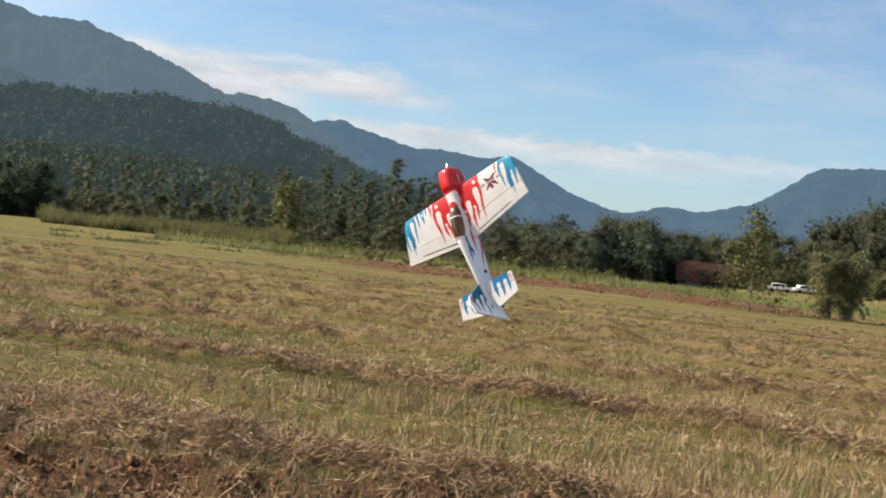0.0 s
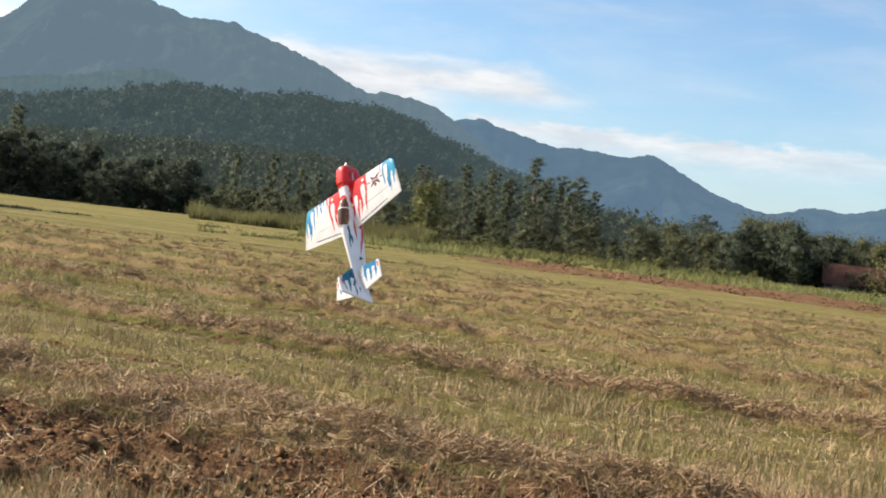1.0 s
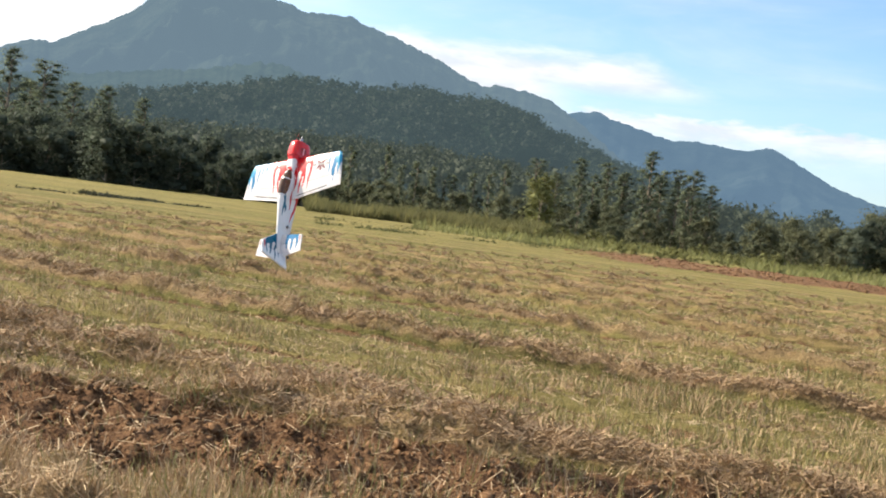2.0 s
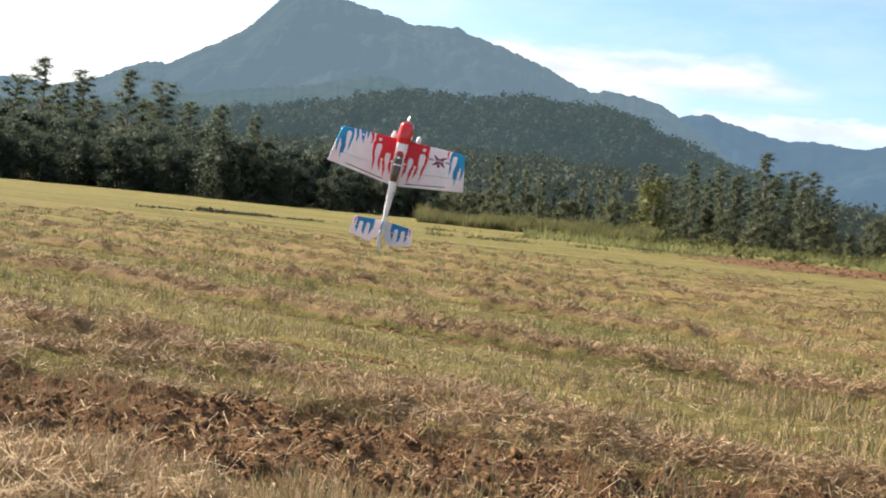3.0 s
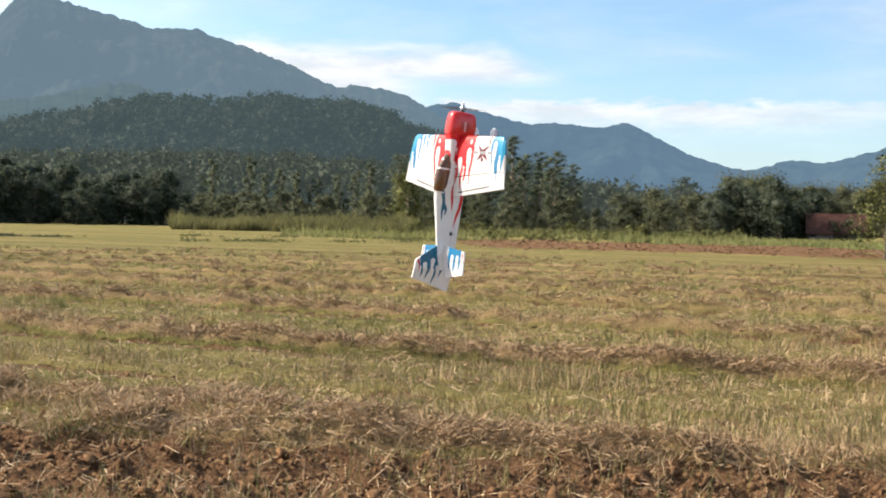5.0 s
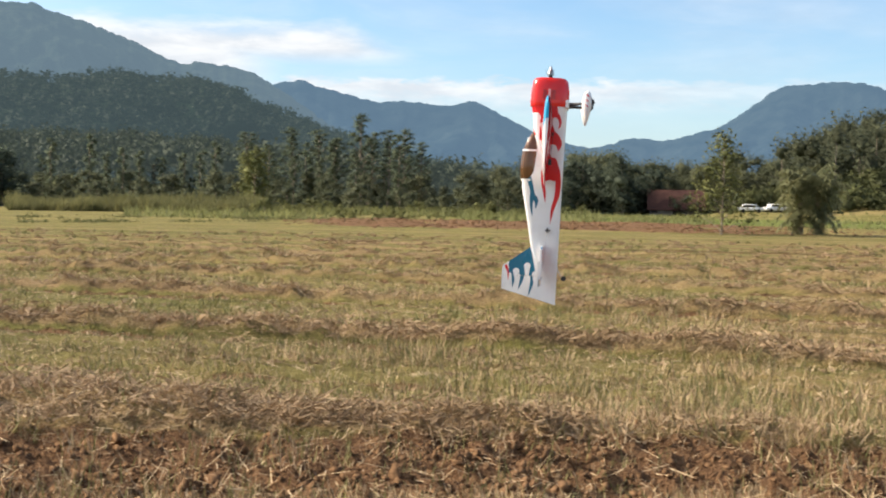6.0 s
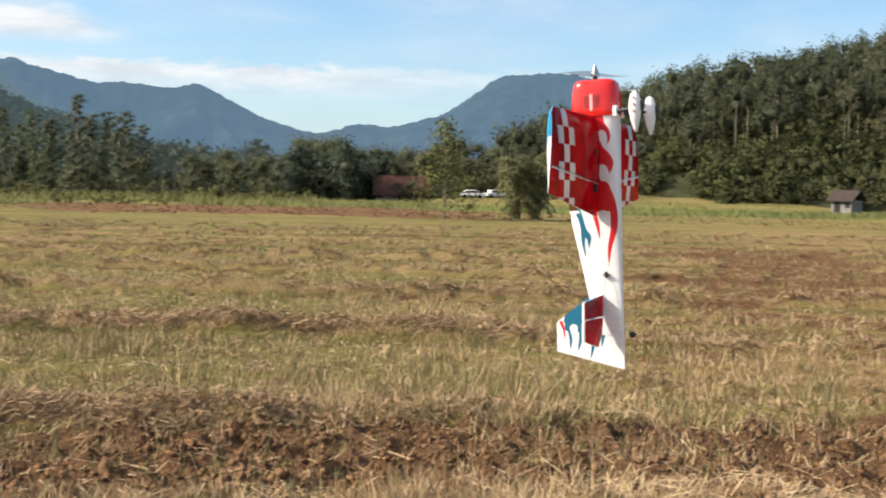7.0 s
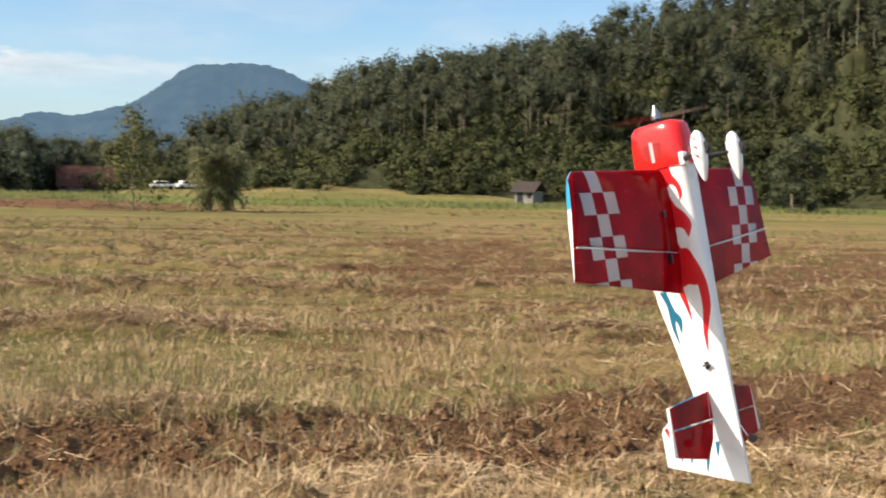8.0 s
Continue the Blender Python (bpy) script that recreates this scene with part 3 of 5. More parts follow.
def tree(name, height, spread, lobes, sprays, leaf, mat, label, seed, bare=0.35, style="round", group="", core=0.44):
    """A tree with trunk, limbs and an uneven crown of leaf sprays in lobes."""
    rng = np.random.default_rng(seed)
    root = new(name)
    tagged(root, label, "tree", group)
    bm = bmesh.new()
    bend = rng.normal(size=2) * height * 0.02
    trunk = [(bend[0] * t, bend[1] * t, height * 0.93 * t - 0.3) for t in (0, 0.25, 0.5, 0.75, 1.0)]
    w = height * 0.016 + 0.05 if core > 0.2 else height * 0.009 + 0.02
    tube(bm, trunk, [w, w * 0.85, w * 0.65, w * 0.45, w * 0.2], 6)
    pts, cores, sizes = [], [], []
    for k in range(lobes):
        if style == "umbrella":
            t = bare + (1 - bare) * (k + 0.6) / lobes
            reach = spread * (0.5 + 0.5 * math.sin(t * 3.0)) * rng.uniform(0.2, 1.0) * (1.1 - 0.5 * t)
            size = (spread * 0.36 * rng.uniform(0.6, 1.25) * (1.1 - 0.25 * t), rng.uniform(0.28, 0.5))
        elif style == "column":
            t = 0.12 + 0.88 * (k + 0.5) / lobes
            reach = spread * rng.uniform(0.2, 0.8) * (1.1 - t * 0.8)
            size = (spread * 0.42 * (1.2 - t * 0.6), 0.9)
        else:
            t = bare + (0.93 - bare) * (k + rng.uniform()) / lobes
            reach = spread * rng.uniform(0.15, 0.85) * math.sqrt(max(0.15, 1 - ((t - 0.35) / 0.68) ** 2))
            size = (spread * rng.uniform(0.28, 0.5), rng.uniform(0.6, 0.95))
        a = rng.uniform(0, 6.28) if style == "round" else k * 2.4 + rng.uniform(-0.5, 0.5)
        c = np.array([math.cos(a) * reach, math.sin(a) * reach, height * t])
        start = (bend[0] * t * 0.7, bend[1] * t * 0.7, max(0.2, height * t - reach * 0.7))
        tube(bm, [start, tuple((np.array(start) + c) / 2 + (0, 0, reach * 0.08)), tuple(c)], [w * 0.4, w * 0.28, w * 0.1], 3)
        d = rng.normal(size=(sprays, 3))
        d /= np.linalg.norm(d, axis=1, keepdims=True)
        d *= rng.uniform(0.25, 1.28, (sprays, 1))
        cores.append(c)
        sizes.append((size[0] * core, size[0] * core, size[0] * size[1] * core))
        pts.append(c + d * np.array([size[0], size[0], size[0] * size[1]]))
    part("trunk", bm, M_BARK, root)
    pts = np.concatenate(pts)
    pts[:, 2] = np.maximum(pts[:, 2], 0.15)
    hearts = np.array(cores)
    dense = leaf_masses(hearts, np.array(sizes), rng, 1, 0.28)
    crown = fast_mesh("crown", *joined(dense, leaf_sprays(pts, leaf * rng.uniform(0.6, 1.3, len(pts)), rng)), mat, 3)
    soft_shade(crown, np.concatenate([np.repeat(hearts, len(BALLS[1][0]), 0), np.repeat(hearts, sprays * 3, 0)]))
    crown.parent = root
    return root


def polar(az, d):
    return d * math.sin(radians(az)), d * math.cos(radians(az))


def plant(makers, spots):
    """Stand trees at (azimuth, distance, scale): the first of each kind is the original, the rest are copies."""
    used = set()
    rng = random.Random(len(spots))
    for k, (az, d, s) in enumerate(spots):
        src = makers[k % len(makers)]
        x, y = polar(az, d)
        m = Matrix.LocRotScale((x, y, ground_height(x, y) - 0.03), Euler((0, 0, rng.uniform(0, 6.28))), (s * rng.uniform(0.92, 1.08), s, s * rng.uniform(0.94, 1.06)))
        if id(src) in used:
            copy_thing(src, m)
        else:
            used.add(id(src))
            src.matrix_basis = m


def spread_spots(seed, count, az_lo, az_hi, d_lo, d_hi, s_lo, s_hi):
    rng = random.Random(seed)
    return [(az_lo + (az_hi - az_lo) * (k + rng.uniform(0.1, 0.9)) / count, rng.uniform(d_lo, d_hi), rng.uniform(s_lo, s_hi)) for k in range(count)]


EUCA = [tree("eucalyptus_tree", 18, 3.9, 28, 190, 0.125, M_EUCA, "tall eucalyptus with tiered umbrella crown behind the field", 100 + k, 0.40, "umbrella", "eucalyptus trees") for k in range(3)]
DARK = [tree("evergreen_tree", 8.4, 4.2, 22, 220, 0.18, M_DARK, "dense dark evergreen tree in the field's edge", 120 + k, 0.02, "round", "dark edge trees") for k in range(3)]
BROAD = [tree("broadleaf_tree", 9.5, 4.4, 22, 220, 0.18, M_BROAD, "full green broadleaf tree at the field's edge", 140 + k, 0.03, "round", "edge trees") for k in range(4)]
THIN = [tree("slender_tree", 13, 2.6, 14, 260, 0.13, M_EUCA, "slender grey-green tree standing in the wood", 160 + k, 0.2, "column", "slender trees") for k in range(2)]
SHRUB = [tree("shrub", 2.6, 2.2, 9, 110, 0.13, M_WEED, "low yellow-green shrub on the field's margin", 180 + k, 0.1, "round", "margin shrubs") for k in range(3)]
BUSH = [tree("bush", 4.2, 2.8, 10, 130, 0.17, M_BROAD, "dense green bush under the edge trees", 190 + k, 0.02, "round", "edge bushes") for k in range(3)]

plant(EUCA, [(-34.1, 262, 1.16), (-32.6, 268, 1.02), (-31.3, 258, 1.24), (-29.8, 262, 1.16), (-28.6, 270, 1.08), (-27.2, 276, 0.9), (-36.0, 262, 1.06), (-37.6, 262, 1.12),
             (-25.6, 290, 0.78), (-33.3, 280, 1.2), (-30.5, 285, 1.15), (-35.0, 285, 1.1)]
      + [(-7.6, 290, 0.86), (-6.7, 285, 0.82), (-5.6, 295, 0.8), (-4.4, 290, 0.9), (-3.5, 280, 0.92), (-2.5, 282, 0.90), (-1.2, 280, 0.88), (0.3, 280, 0.82), (-0.4, 290, 0.80), (-1.9, 305, 0.94)])
plant(DARK, spread_spots(1, 50, -41.5, -17.8, 205, 232, 0.85, 1.2) + spread_spots(2, 14, -40, -27, 236, 250, 1.2, 1.6) + spread_spots(12, 9, 6.5, 11.2, 230, 240, 0.85, 1.15))
plant(BROAD, spread_spots(3, 40, -19, 2.2, 250, 320, 0.7, 1.05) + spread_spots(4, 26, 2.5, 15, 244, 275, 0.9, 1.3) + spread_spots(5, 28, 7, 19, 262, 310, 1.35, 1.8))
plant(BUSH, spread_spots(10, 60, -18.5, 15.5, 226, 248, 0.6, 1.2) + spread_spots(8, 30, 18, 47, 222, 245, 0.7, 1.3))
plant(THIN, spread_spots(6, 26, -17, 1.0, 265, 330, 0.75, 1.15))
plant(SHRUB, spread_spots(7, 92, -13, 8.0, 150, 226, 0.4, 1.0) + spread_spots(11, 56, -9.5, 7.5, 112, 160, 0.2, 0.5) + spread_spots(9, 20, 33.5, 46, 160, 222, 0.4, 0.9))

lone = tree("young_tree", 9.2, 3.4, 22, 170, 0.17, M_LIGHT, "young yellow-green tree standing before the cane", 201, 0.12, "round", core=0.4)
lone.matrix_basis = pose(*polar(-7.3, 180), 0)
slim = tree("slim_tree", 5.9, 2.3, 20, 110, 0.10, M_LIGHT, "slim sparse tree with several thin stems in the field", 207, 0.22, "column", core=0.15)
slim.matrix_basis = pose(*polar(13.95, 76), 0)
right_tree = tree("margin_tree", 8.0, 4.0, 20, 170, 0.2, M_BROAD, "leafy tree overhanging the field margin", 211, 0.08, "round")
right_tree.matrix_basis = pose(*polar(43.5, 140), 0)


def palm(name, label):
    """A clump palm: two stout stems under a shaggy head of drooping fronds."""
    rng = random.Random(5)
    root = new(name)
    tagged(root, label, "palm tree")
    for dx, dy in ((-0.35, 0.1), (0.3, -0.15)):
        bm = bmesh.new()
        tube(bm, [(dx, dy, -0.2), (dx * 1.1, dy, 1.4), (dx * 1.3, dy, 2.9)], [0.13, 0.11, 0.09], 8)
        part("stem", bm, M_BARK, root, smooth=True)
    for k in range(190):
        a = k * 2.39996 + rng.uniform(-0.3, 0.3)
        lift = rng.uniform(-0.5, 1.35) if k % 3 else rng.uniform(-0.9, 0.4)
        z0 = rng.uniform(2.5, 3.4) if k % 3 else rng.uniform(0.9, 2.4)
        length = rng.uniform(0.95, 1.5)
        bm = bmesh.new()
        prev, p, slope = None, Vector((math.cos(a) * 0.35, math.sin(a) * 0.35, z0)), lift
        side = Vector((-math.sin(a), math.cos(a), 0))
        for s in range(7):
            t = s / 6
            if s:
                slope -= 0.17
                p = p + Vector((math.cos(a) * math.cos(slope), math.sin(a) * math.cos(slope), math.sin(slope))) * length / 6
            for leaf in (-1, 1):
                for j in range(3):
                    w = 0.50 * math.sin(math.pi * (0.12 + 0.85 * t)) * rng.uniform(0.7, 1.1)
                    tip = p + side * leaf * w + Vector((0, 0, -0.22 * rng.uniform(0.4, 1.6))) + Vector((math.cos(a), math.sin(a), 0)) * rng.uniform(0.0, 0.22)
                    q0, q1 = p + Vector((0, 0, 0.02)), p + Vector((math.cos(a), math.sin(a), -0.1)) * 0.10
                    bm.faces.new([bm.verts.new(v) for v in (q0, q1, tip)])
        part("frond", bm, M_PALM, root, smooth=False)
    return root


palm("palm_tree", "shaggy clump palm with drooping grey-green fronds in the field").matrix_basis = Matrix.LocRotScale((*polar(17.7, 79), 0), None, (1.25, 1.25, 1.1))


def blades(name, centres, heights, widths, mat, label, category, seed, lean=0.35):
    """Upright blades as narrow tapering strips."""
    rng = np.random.default_rng(seed)
    n = len(centres)
    a = rng.uniform(0, 6.283, n)
    side = np.stack([np.cos(a), np.sin(a), 0 * a], 1) * np.asarray(widths)[:, None]
    l = rng.normal(size=(n, 2)) * lean
    tip = np.stack([l[:, 0], l[:, 1], np.ones(n)], 1)
    tip = tip / np.linalg.norm(tip, axis=1, keepdims=True) * np.asarray(heights)[:, None]
    v = np.stack([centres - side, centres + side, centres + tip + side * 0.25, centres + tip - side * 0.25], 1)
    q = np.arange(4 * n).reshape(-1, 4)
    return tagged(fast_mesh(name, v.reshape(-1, 3), q, mat), label, category, kind="stuff")


def scatter(rng, n, r_lo, r_hi, az_lo=-41, az_hi=55, power=0.0):
    """Places on the ground, denser towards the eye."""
    u = rng.uniform(size=n)
    r = r_lo * (r_hi / r_lo) ** u if power == 0 else r_lo + (r_hi - r_lo) * u ** power
    a = np.radians(rng.uniform(az_lo, az_hi, n))
    return r * np.sin(a), r * np.cos(a)


def make_field_cover():
    rng = np.random.default_rng(77)
    # standing stubble, in tufts
    tx, ty = scatter(rng, 38000, 4.2, 42)
    soil, green, straw, _ = zones(tx, ty)
    keep = rng.uniform(size=len(tx)) > np.maximum(soil * 0.85, 0.75 * step(value_noise(tx * 1.3, ty * 1.3, 12), 0.62, 0.40))
    tx, ty = tx[keep], ty[keep]
    k = 7
    x = (tx[:, None] + rng.normal(size=(len(tx), k)) * 0.035).ravel()
    y = (ty[:, None] + rng.normal(size=(len(tx), k)) * 0.035).ravel()
    soil, green, straw, z = zones(x, y)
    h = rng.uniform(0.05, 0.15, len(x)) * (0.55 + 1.0 * step(value_noise(x * 0.55, y * 0.9, 9), 0.35, 0.75))
    w = rng.uniform(0.0022, 0.0045, len(x)) * (0.7 + np.hypot(x, y) * 0.05)
    lush = rng.uniform(size=len(x)) < green * 0.45 * (1 - straw)
    c = np.stack([x, y, z - 0.01], 1)
    blades("stubble", c[~lush], h[~lush], w[~lush], M_STRAW, "cut dry straw stubble standing in the field", "stubble", 1, 0.45)
    blades("grass", c[lush], h[lush] * 1.1, w[lush] * 1.2, M_BLADE, "short green grass among the stubble", "grass", 2, 0.35)
    # thick green tufts in the middle distance
    tx, ty = scatter(rng, 6500, 8.5, 60)
    soil, green, straw, _ = zones(tx, ty)
    keep = rng.uniform(size=len(tx)) < 0.9 * step(value_noise(tx * 0.35, ty * 0.8, 14), 0.42, 0.70) * (1 - soil) * (1 - 0.8 * straw)
    tx, ty = tx[keep], ty[keep]
    x = (tx[:, None] + rng.normal(size=(len(tx), 16)) * 0.07).ravel()
    y = (ty[:, None] + rng.normal(size=(len(tx), 16)) * 0.07).ravel()
    z = zones(x, y)[3]
    w = rng.uniform(0.003, 0.006, len(x)) * (0.7 + np.hypot(x, y) * 0.05)
    blades("grass_tufts", np.stack([x, y, z - 0.01], 1), rng.uniform(0.07, 0.20, len(x)), w, M_BLADE, "thick green grass tufts between the windrows", "grass", 12, 0.45)
    # matted clumps of cut straw, thickest along the windrows
    x, y = scatter(rng, 80000, 7.5, 62)
    soil, green, straw, z = zones(x, y)
    r = np.hypot(x, y)
    keep = rng.uniform(size=len(x)) < np.clip(0.05 + 0.62 * straw ** 1.5 - 0.1 * soil, 0, 1) * np.maximum(step(value_noise(x * 1.1, y * 1.1, 17, 2), 0.30, 0.62), 0.45 * straw) * (1 - 0.5 * step(r, 45, 85))
    x, y, z, r, straw = x[keep], y[keep], z[keep], r[keep], straw[keep]
    k = 26
    size = rng.uniform(0.045, 0.12, len(x)) * (0.75 + 0.5 * straw) * (0.95 + r * 0.002)
    d = rng.normal(size=(len(x), k, 3)) * np.array([1.05, 0.5, 0.36])
    c = np.stack([x, y, z], 1)[:, None, :] + d * size[:, None, None]
    c[:, :, 2] = np.maximum(c[:, :, 2], z[:, None] + 0.004) + size[:, None] * 0.25
    c = c.reshape(-1, 3)
    a, n = rng.uniform(0, 6.283, len(c)), len(c)
    reach = np.repeat(size, k) * rng.uniform(0.25, 0.6, n)
    ahead = np.stack([np.cos(a), np.sin(a), rng.normal(size=n) * 0.55], 1) * reach[:, None]
    side = np.stack([-np.sin(a), np.cos(a), rng.normal(size=n) * 0.8], 1) * (0.0026 * (0.7 + np.repeat(r, k) * 0.055))[:, None]
    v = np.stack([c - ahead - side, c - ahead * 0.9 + side, c + ahead + side * 0.6, c + ahead * 0.9 - side], 1)
    tagged(fast_mesh("straw_clumps", v.reshape(-1, 3), np.arange(4 * n).reshape(-1, 4), M_MATTED), "matted brown clumps of cut straw along the windrows", "straw", kind="stuff")
    # loose straw lying about
    x, y = scatter(rng, 90000, 4.2, 34)
    soil, green, straw, z = zones(x, y)
    keep = rng.uniform(size=len(x)) < (0.42 + 0.58 * straw) * (1 - 0.55 * soil)
    x, y, z = x[keep], y[keep], z[keep] + rng.uniform(0.005, 0.06, keep.sum()) * (0.4 + straw[keep])
    n = len(x)
    a, length = rng.uniform(0, 6.283, n), rng.uniform(0.03, 0.115, n)
    d = np.stack([np.cos(a), np.sin(a), rng.normal(size=n) * 0.3], 1) * length[:, None]
    s = np.stack([-np.sin(a), np.cos(a), rng.normal(size=n) * 0.3], 1) * (0.0019 * (0.7 + np.hypot(x, y) * 0.05))[:, None]
    c = np.stack([x, y, z], 1)
    v = np.stack([c - d - s, c - d + s, c + d + s, c + d - s], 1)
    tagged(fast_mesh("loose_straw", v.reshape(-1, 3), np.arange(4 * n).reshape(-1, 4), M_STRAW), "loose dry straw lying over the mown field", "straw", kind="stuff")
    # tangled straw heaped in the windrows
    x, y = scatter(rng, 240000, 4.5, 60)
    soil, green, straw, z = zones(x, y)
    keep = (rng.uniform(size=len(x)) < straw * 0.9 * (1 - 0.55 * step(np.hypot(x, y), 16, 34))) & (value_noise(x * 3.1, y * 3.1, 77, 2) > 0.30)
    x, y, z = x[keep], y[keep], z[keep]
    w = rng.uniform(0.002, 0.004, len(x)) * (0.7 + np.hypot(x, y) * 0.06)
    blades("windrow_straw", np.stack([x, y, z - 0.01], 1), rng.uniform(0.04, 0.13, len(x)), w, M_WINDROW, "tangled dry straw heaped in windrows", "straw", 8, 0.9)
    # clods of ploughed soil
    x, y = (np.concatenate(p) for p in zip(scatter(rng, 16000, 4.2, 30), scatter(rng, 26000, 5.4, 9.6)))
    soil, green, straw, z = zones(x, y)
    keep = rng.uniform(size=len(x)) < soil * 0.9
    x, y, z = x[keep], y[keep], z[keep]
    n = len(x)
    r = rng.uniform(0.004, 0.022, n) * rng.uniform(0.5, 1.5, n) * np.where(rng.uniform(size=n) < 0.05, 1.7, 1.0)
    base = np.array([(1, 0, 0), (-1, 0, 0), (0, 1, 0), (0, -1, 0), (0, 0, 1), (0, 0, -1)], float)
    tri = np.array([(0, 2, 4), (2, 1, 4), (1, 3, 4), (3, 0, 4), (2, 0, 5), (1, 2, 5), (3, 1, 5), (0, 3, 5)])
    v = np.stack([x, y, z], 1)[:, None, :] + base[None] * r[:, None, None] * rng.uniform(0.6, 1.4, (n, 6, 1)) + rng.normal(size=(n, 6, 3)) * (r * 0.42)[:, None, None]
    q = (np.arange(n)[:, None, None] * 6 + tri[None]).reshape(-1, 3)
    tagged(fast_mesh("soil_clods", v.reshape(-1, 3), q, M_CLOD, 3), "crumbly brown clods of ploughed soil", "soil", kind="stuff")
    # coarse clods along the far ploughed band
    x, y = scatter(rng, 9000, 76, 118, -6, 46)
    soil, green, straw, z = zones(x, y)
    keep = rng.uniform(size=len(x)) < soil * 0.8
    x, y, z = x[keep], y[keep], z[keep]
    n = len(x)
    r = rng.uniform(0.03, 0.11, n)
    v = np.stack([x, y, z], 1)[:, None, :] + base[None] * r[:, None, None] * rng.uniform(0.6, 1.4, (n, 6, 1)) * np.array([1.6, 1.0, 0.8])
    q = (np.arange(n)[:, None, None] * 6 + tri[None]).reshape(-1, 3)
    tagged(fast_mesh("band_clods", v.reshape(-1, 3), q, M_CLOD, 3), "coarse red-brown clods along the ploughed band", "soil", kind="stuff")
    # tall cane before the wood, in uneven clumps
    a = np.radians(rng.uniform(-17.9, -7.0, 22000))
    d = rng.uniform(150, 172, 22000)
    x, y = d * np.sin(a), d * np.cos(a)
    clump = value_noise(x * 0.30, y * 0.30, 91)
    keep = (clump > 0.22) & (d > 150 + 12 * value_noise(np.degrees(a) * 1.6, 0 * a, 92))
    x, y, clump = x[keep], y[keep], clump[keep]
    blades("cane_hedge", np.stack([x, y, 0 * x], 1), rng.uniform(0.8, 2.2, len(x)) * (0.30 + 1.25 * clump), rng.uniform(0.035, 0.09, len(x)), M_CANE, "dense uneven hedge of tall yellow-green cane", "cane", 3, 0.30)
    a = np.radians(rng.uniform(-13, 47, 26000))
    d = rng.uniform(108, 236, 26000)
    x, y = d * np.sin(a), d * np.cos(a)
    keep = (value_noise(x * 0.06, y * 0.06, 15) > 0.47) & ((np.abs(np.degrees(a) - 15.8) > 2.2) | (rng.uniform(size=26000) < 0.12))
    x, y = x[keep], y[keep]
    zz = zones(x, y)[3]
    blades("margin_weeds", np.stack([x, y, zz], 1), rng.uniform(0.1, 0.6, len(x)) * (0.4 + 1.2 * value_noise(x * 0.12, y * 0.12, 16)) * (1 + 0.9 * (np.degrees(np.arctan2(x, y)) < 8.5)), rng.uniform(0.05, 0.12, len(x)), M_WEED, "rough green weeds along the field margin", "weeds", 4, 0.6)
    # dark heap of cut brush in the field, thick in the middle
    a = np.radians(np.concatenate([rng.uniform(-30.6, -22.6, 2600), rng.normal(size=3800) * 0.7 - 28.2, rng.normal(size=1500) * 1.3 - 25.6]))
    d = 86 + rng.normal(size=len(a)) * 1.1 + (np.degrees(a) + 28) * 0.9
    x, y = d * np.sin(a), d * np.cos(a)
    keep = value_noise(x * 0.45, y * 0.2, 19, 2) > 0.42
    pile = step(value_noise(x * 0.5, y * 0.2, 18, 2), 0.30, 0.75) * np.exp(-((np.degrees(a) + 28.1) / 1.4) ** 2)
    c = np.stack([x, y, np.abs(rng.normal(size=len(a))) * (0.05 + 0.17 * pile)], 1)[keep]
    tagged(fast_mesh("brush_heap", *leaf_sprays(c, rng.uniform(0.05, 0.15, len(c)), rng), M_BRUSH, 3), "low dark heap of cut brush lying on the field", "brush", kind="stuff")
    # broken lines of green sprays, added for ditch shadows before the cane
    a = np.radians(rng.uniform(-17.5, 0.0, 9000))
    d = 92 + rng.integers(0, 4, 9000) * 7.5 + rng.normal(size=9000) * 0.9 + (np.degrees(a) + 9) * 1.2
    x, y = d * np.sin(a), d * np.cos(a)
    keep = value_noise(x * 0.14, y * 0.5, 23, 3) > 0.56
    c = np.stack([x, y, np.abs(rng.normal(size=9000)) * 0.11], 1)[keep]
    tagged(fast_mesh("weed_lines", *leaf_sprays(c, rng.uniform(0.05, 0.14, len(c)), rng), M_CANE, 3), "broken lines of green sprays put in for ditch shadows", "weeds", kind="stuff")


make_field_cover()


# ---- buildings by the wood ----
M_ROOF = plain("weathered red roof tiles", (0.085, 0.042, 0.034), 0.9, 0, 0.1, 0.2, 1.5)
M_TIN = plain("dark rusted roofing", (0.06, 0.045, 0.04), 0.8, 0, 0.2, 0.2, 2.0)
# the farmhouse wall's shade is put into this grey
M_WALL = plain("grey boards toned for shade", (0.20, 0.185, 0.17), 0.85, 0, 0.1, 0.2, 2.0)
M_PALE = plain("sun-bleached boards", (0.24, 0.225, 0.21), 0.85, 0, 0.1, 0.15, 2.0)
M_WHITE = plain("white paint", (0.78, 0.78, 0.76), 0.5, 0, 0.3, 0.05, 2.0)
M_HOLE = plain("dark opening", (0.02, 0.02, 0.022), 0.6, 0, 0.2, 0.1, 2.0)


def box(bm, x0, x1, y0, y1, z0, z1, bevel=0.0):
    v = [bm.verts.new((x, y, z)) for z in (z0, z1) for y in (y0, y1) for x in (x0, x1)]
    for f in ((0, 2, 3, 1), (4, 5, 7, 6), (0, 1, 5, 4), (2, 6, 7, 3), (0, 4, 6, 2), (1, 3, 7, 5)):
        bm.faces.new([v[i] for i in f])
    if bevel:
        bmesh.ops.bevel(bm, geom=bm.edges[:], offset=bevel, segments=1, affect="EDGES")


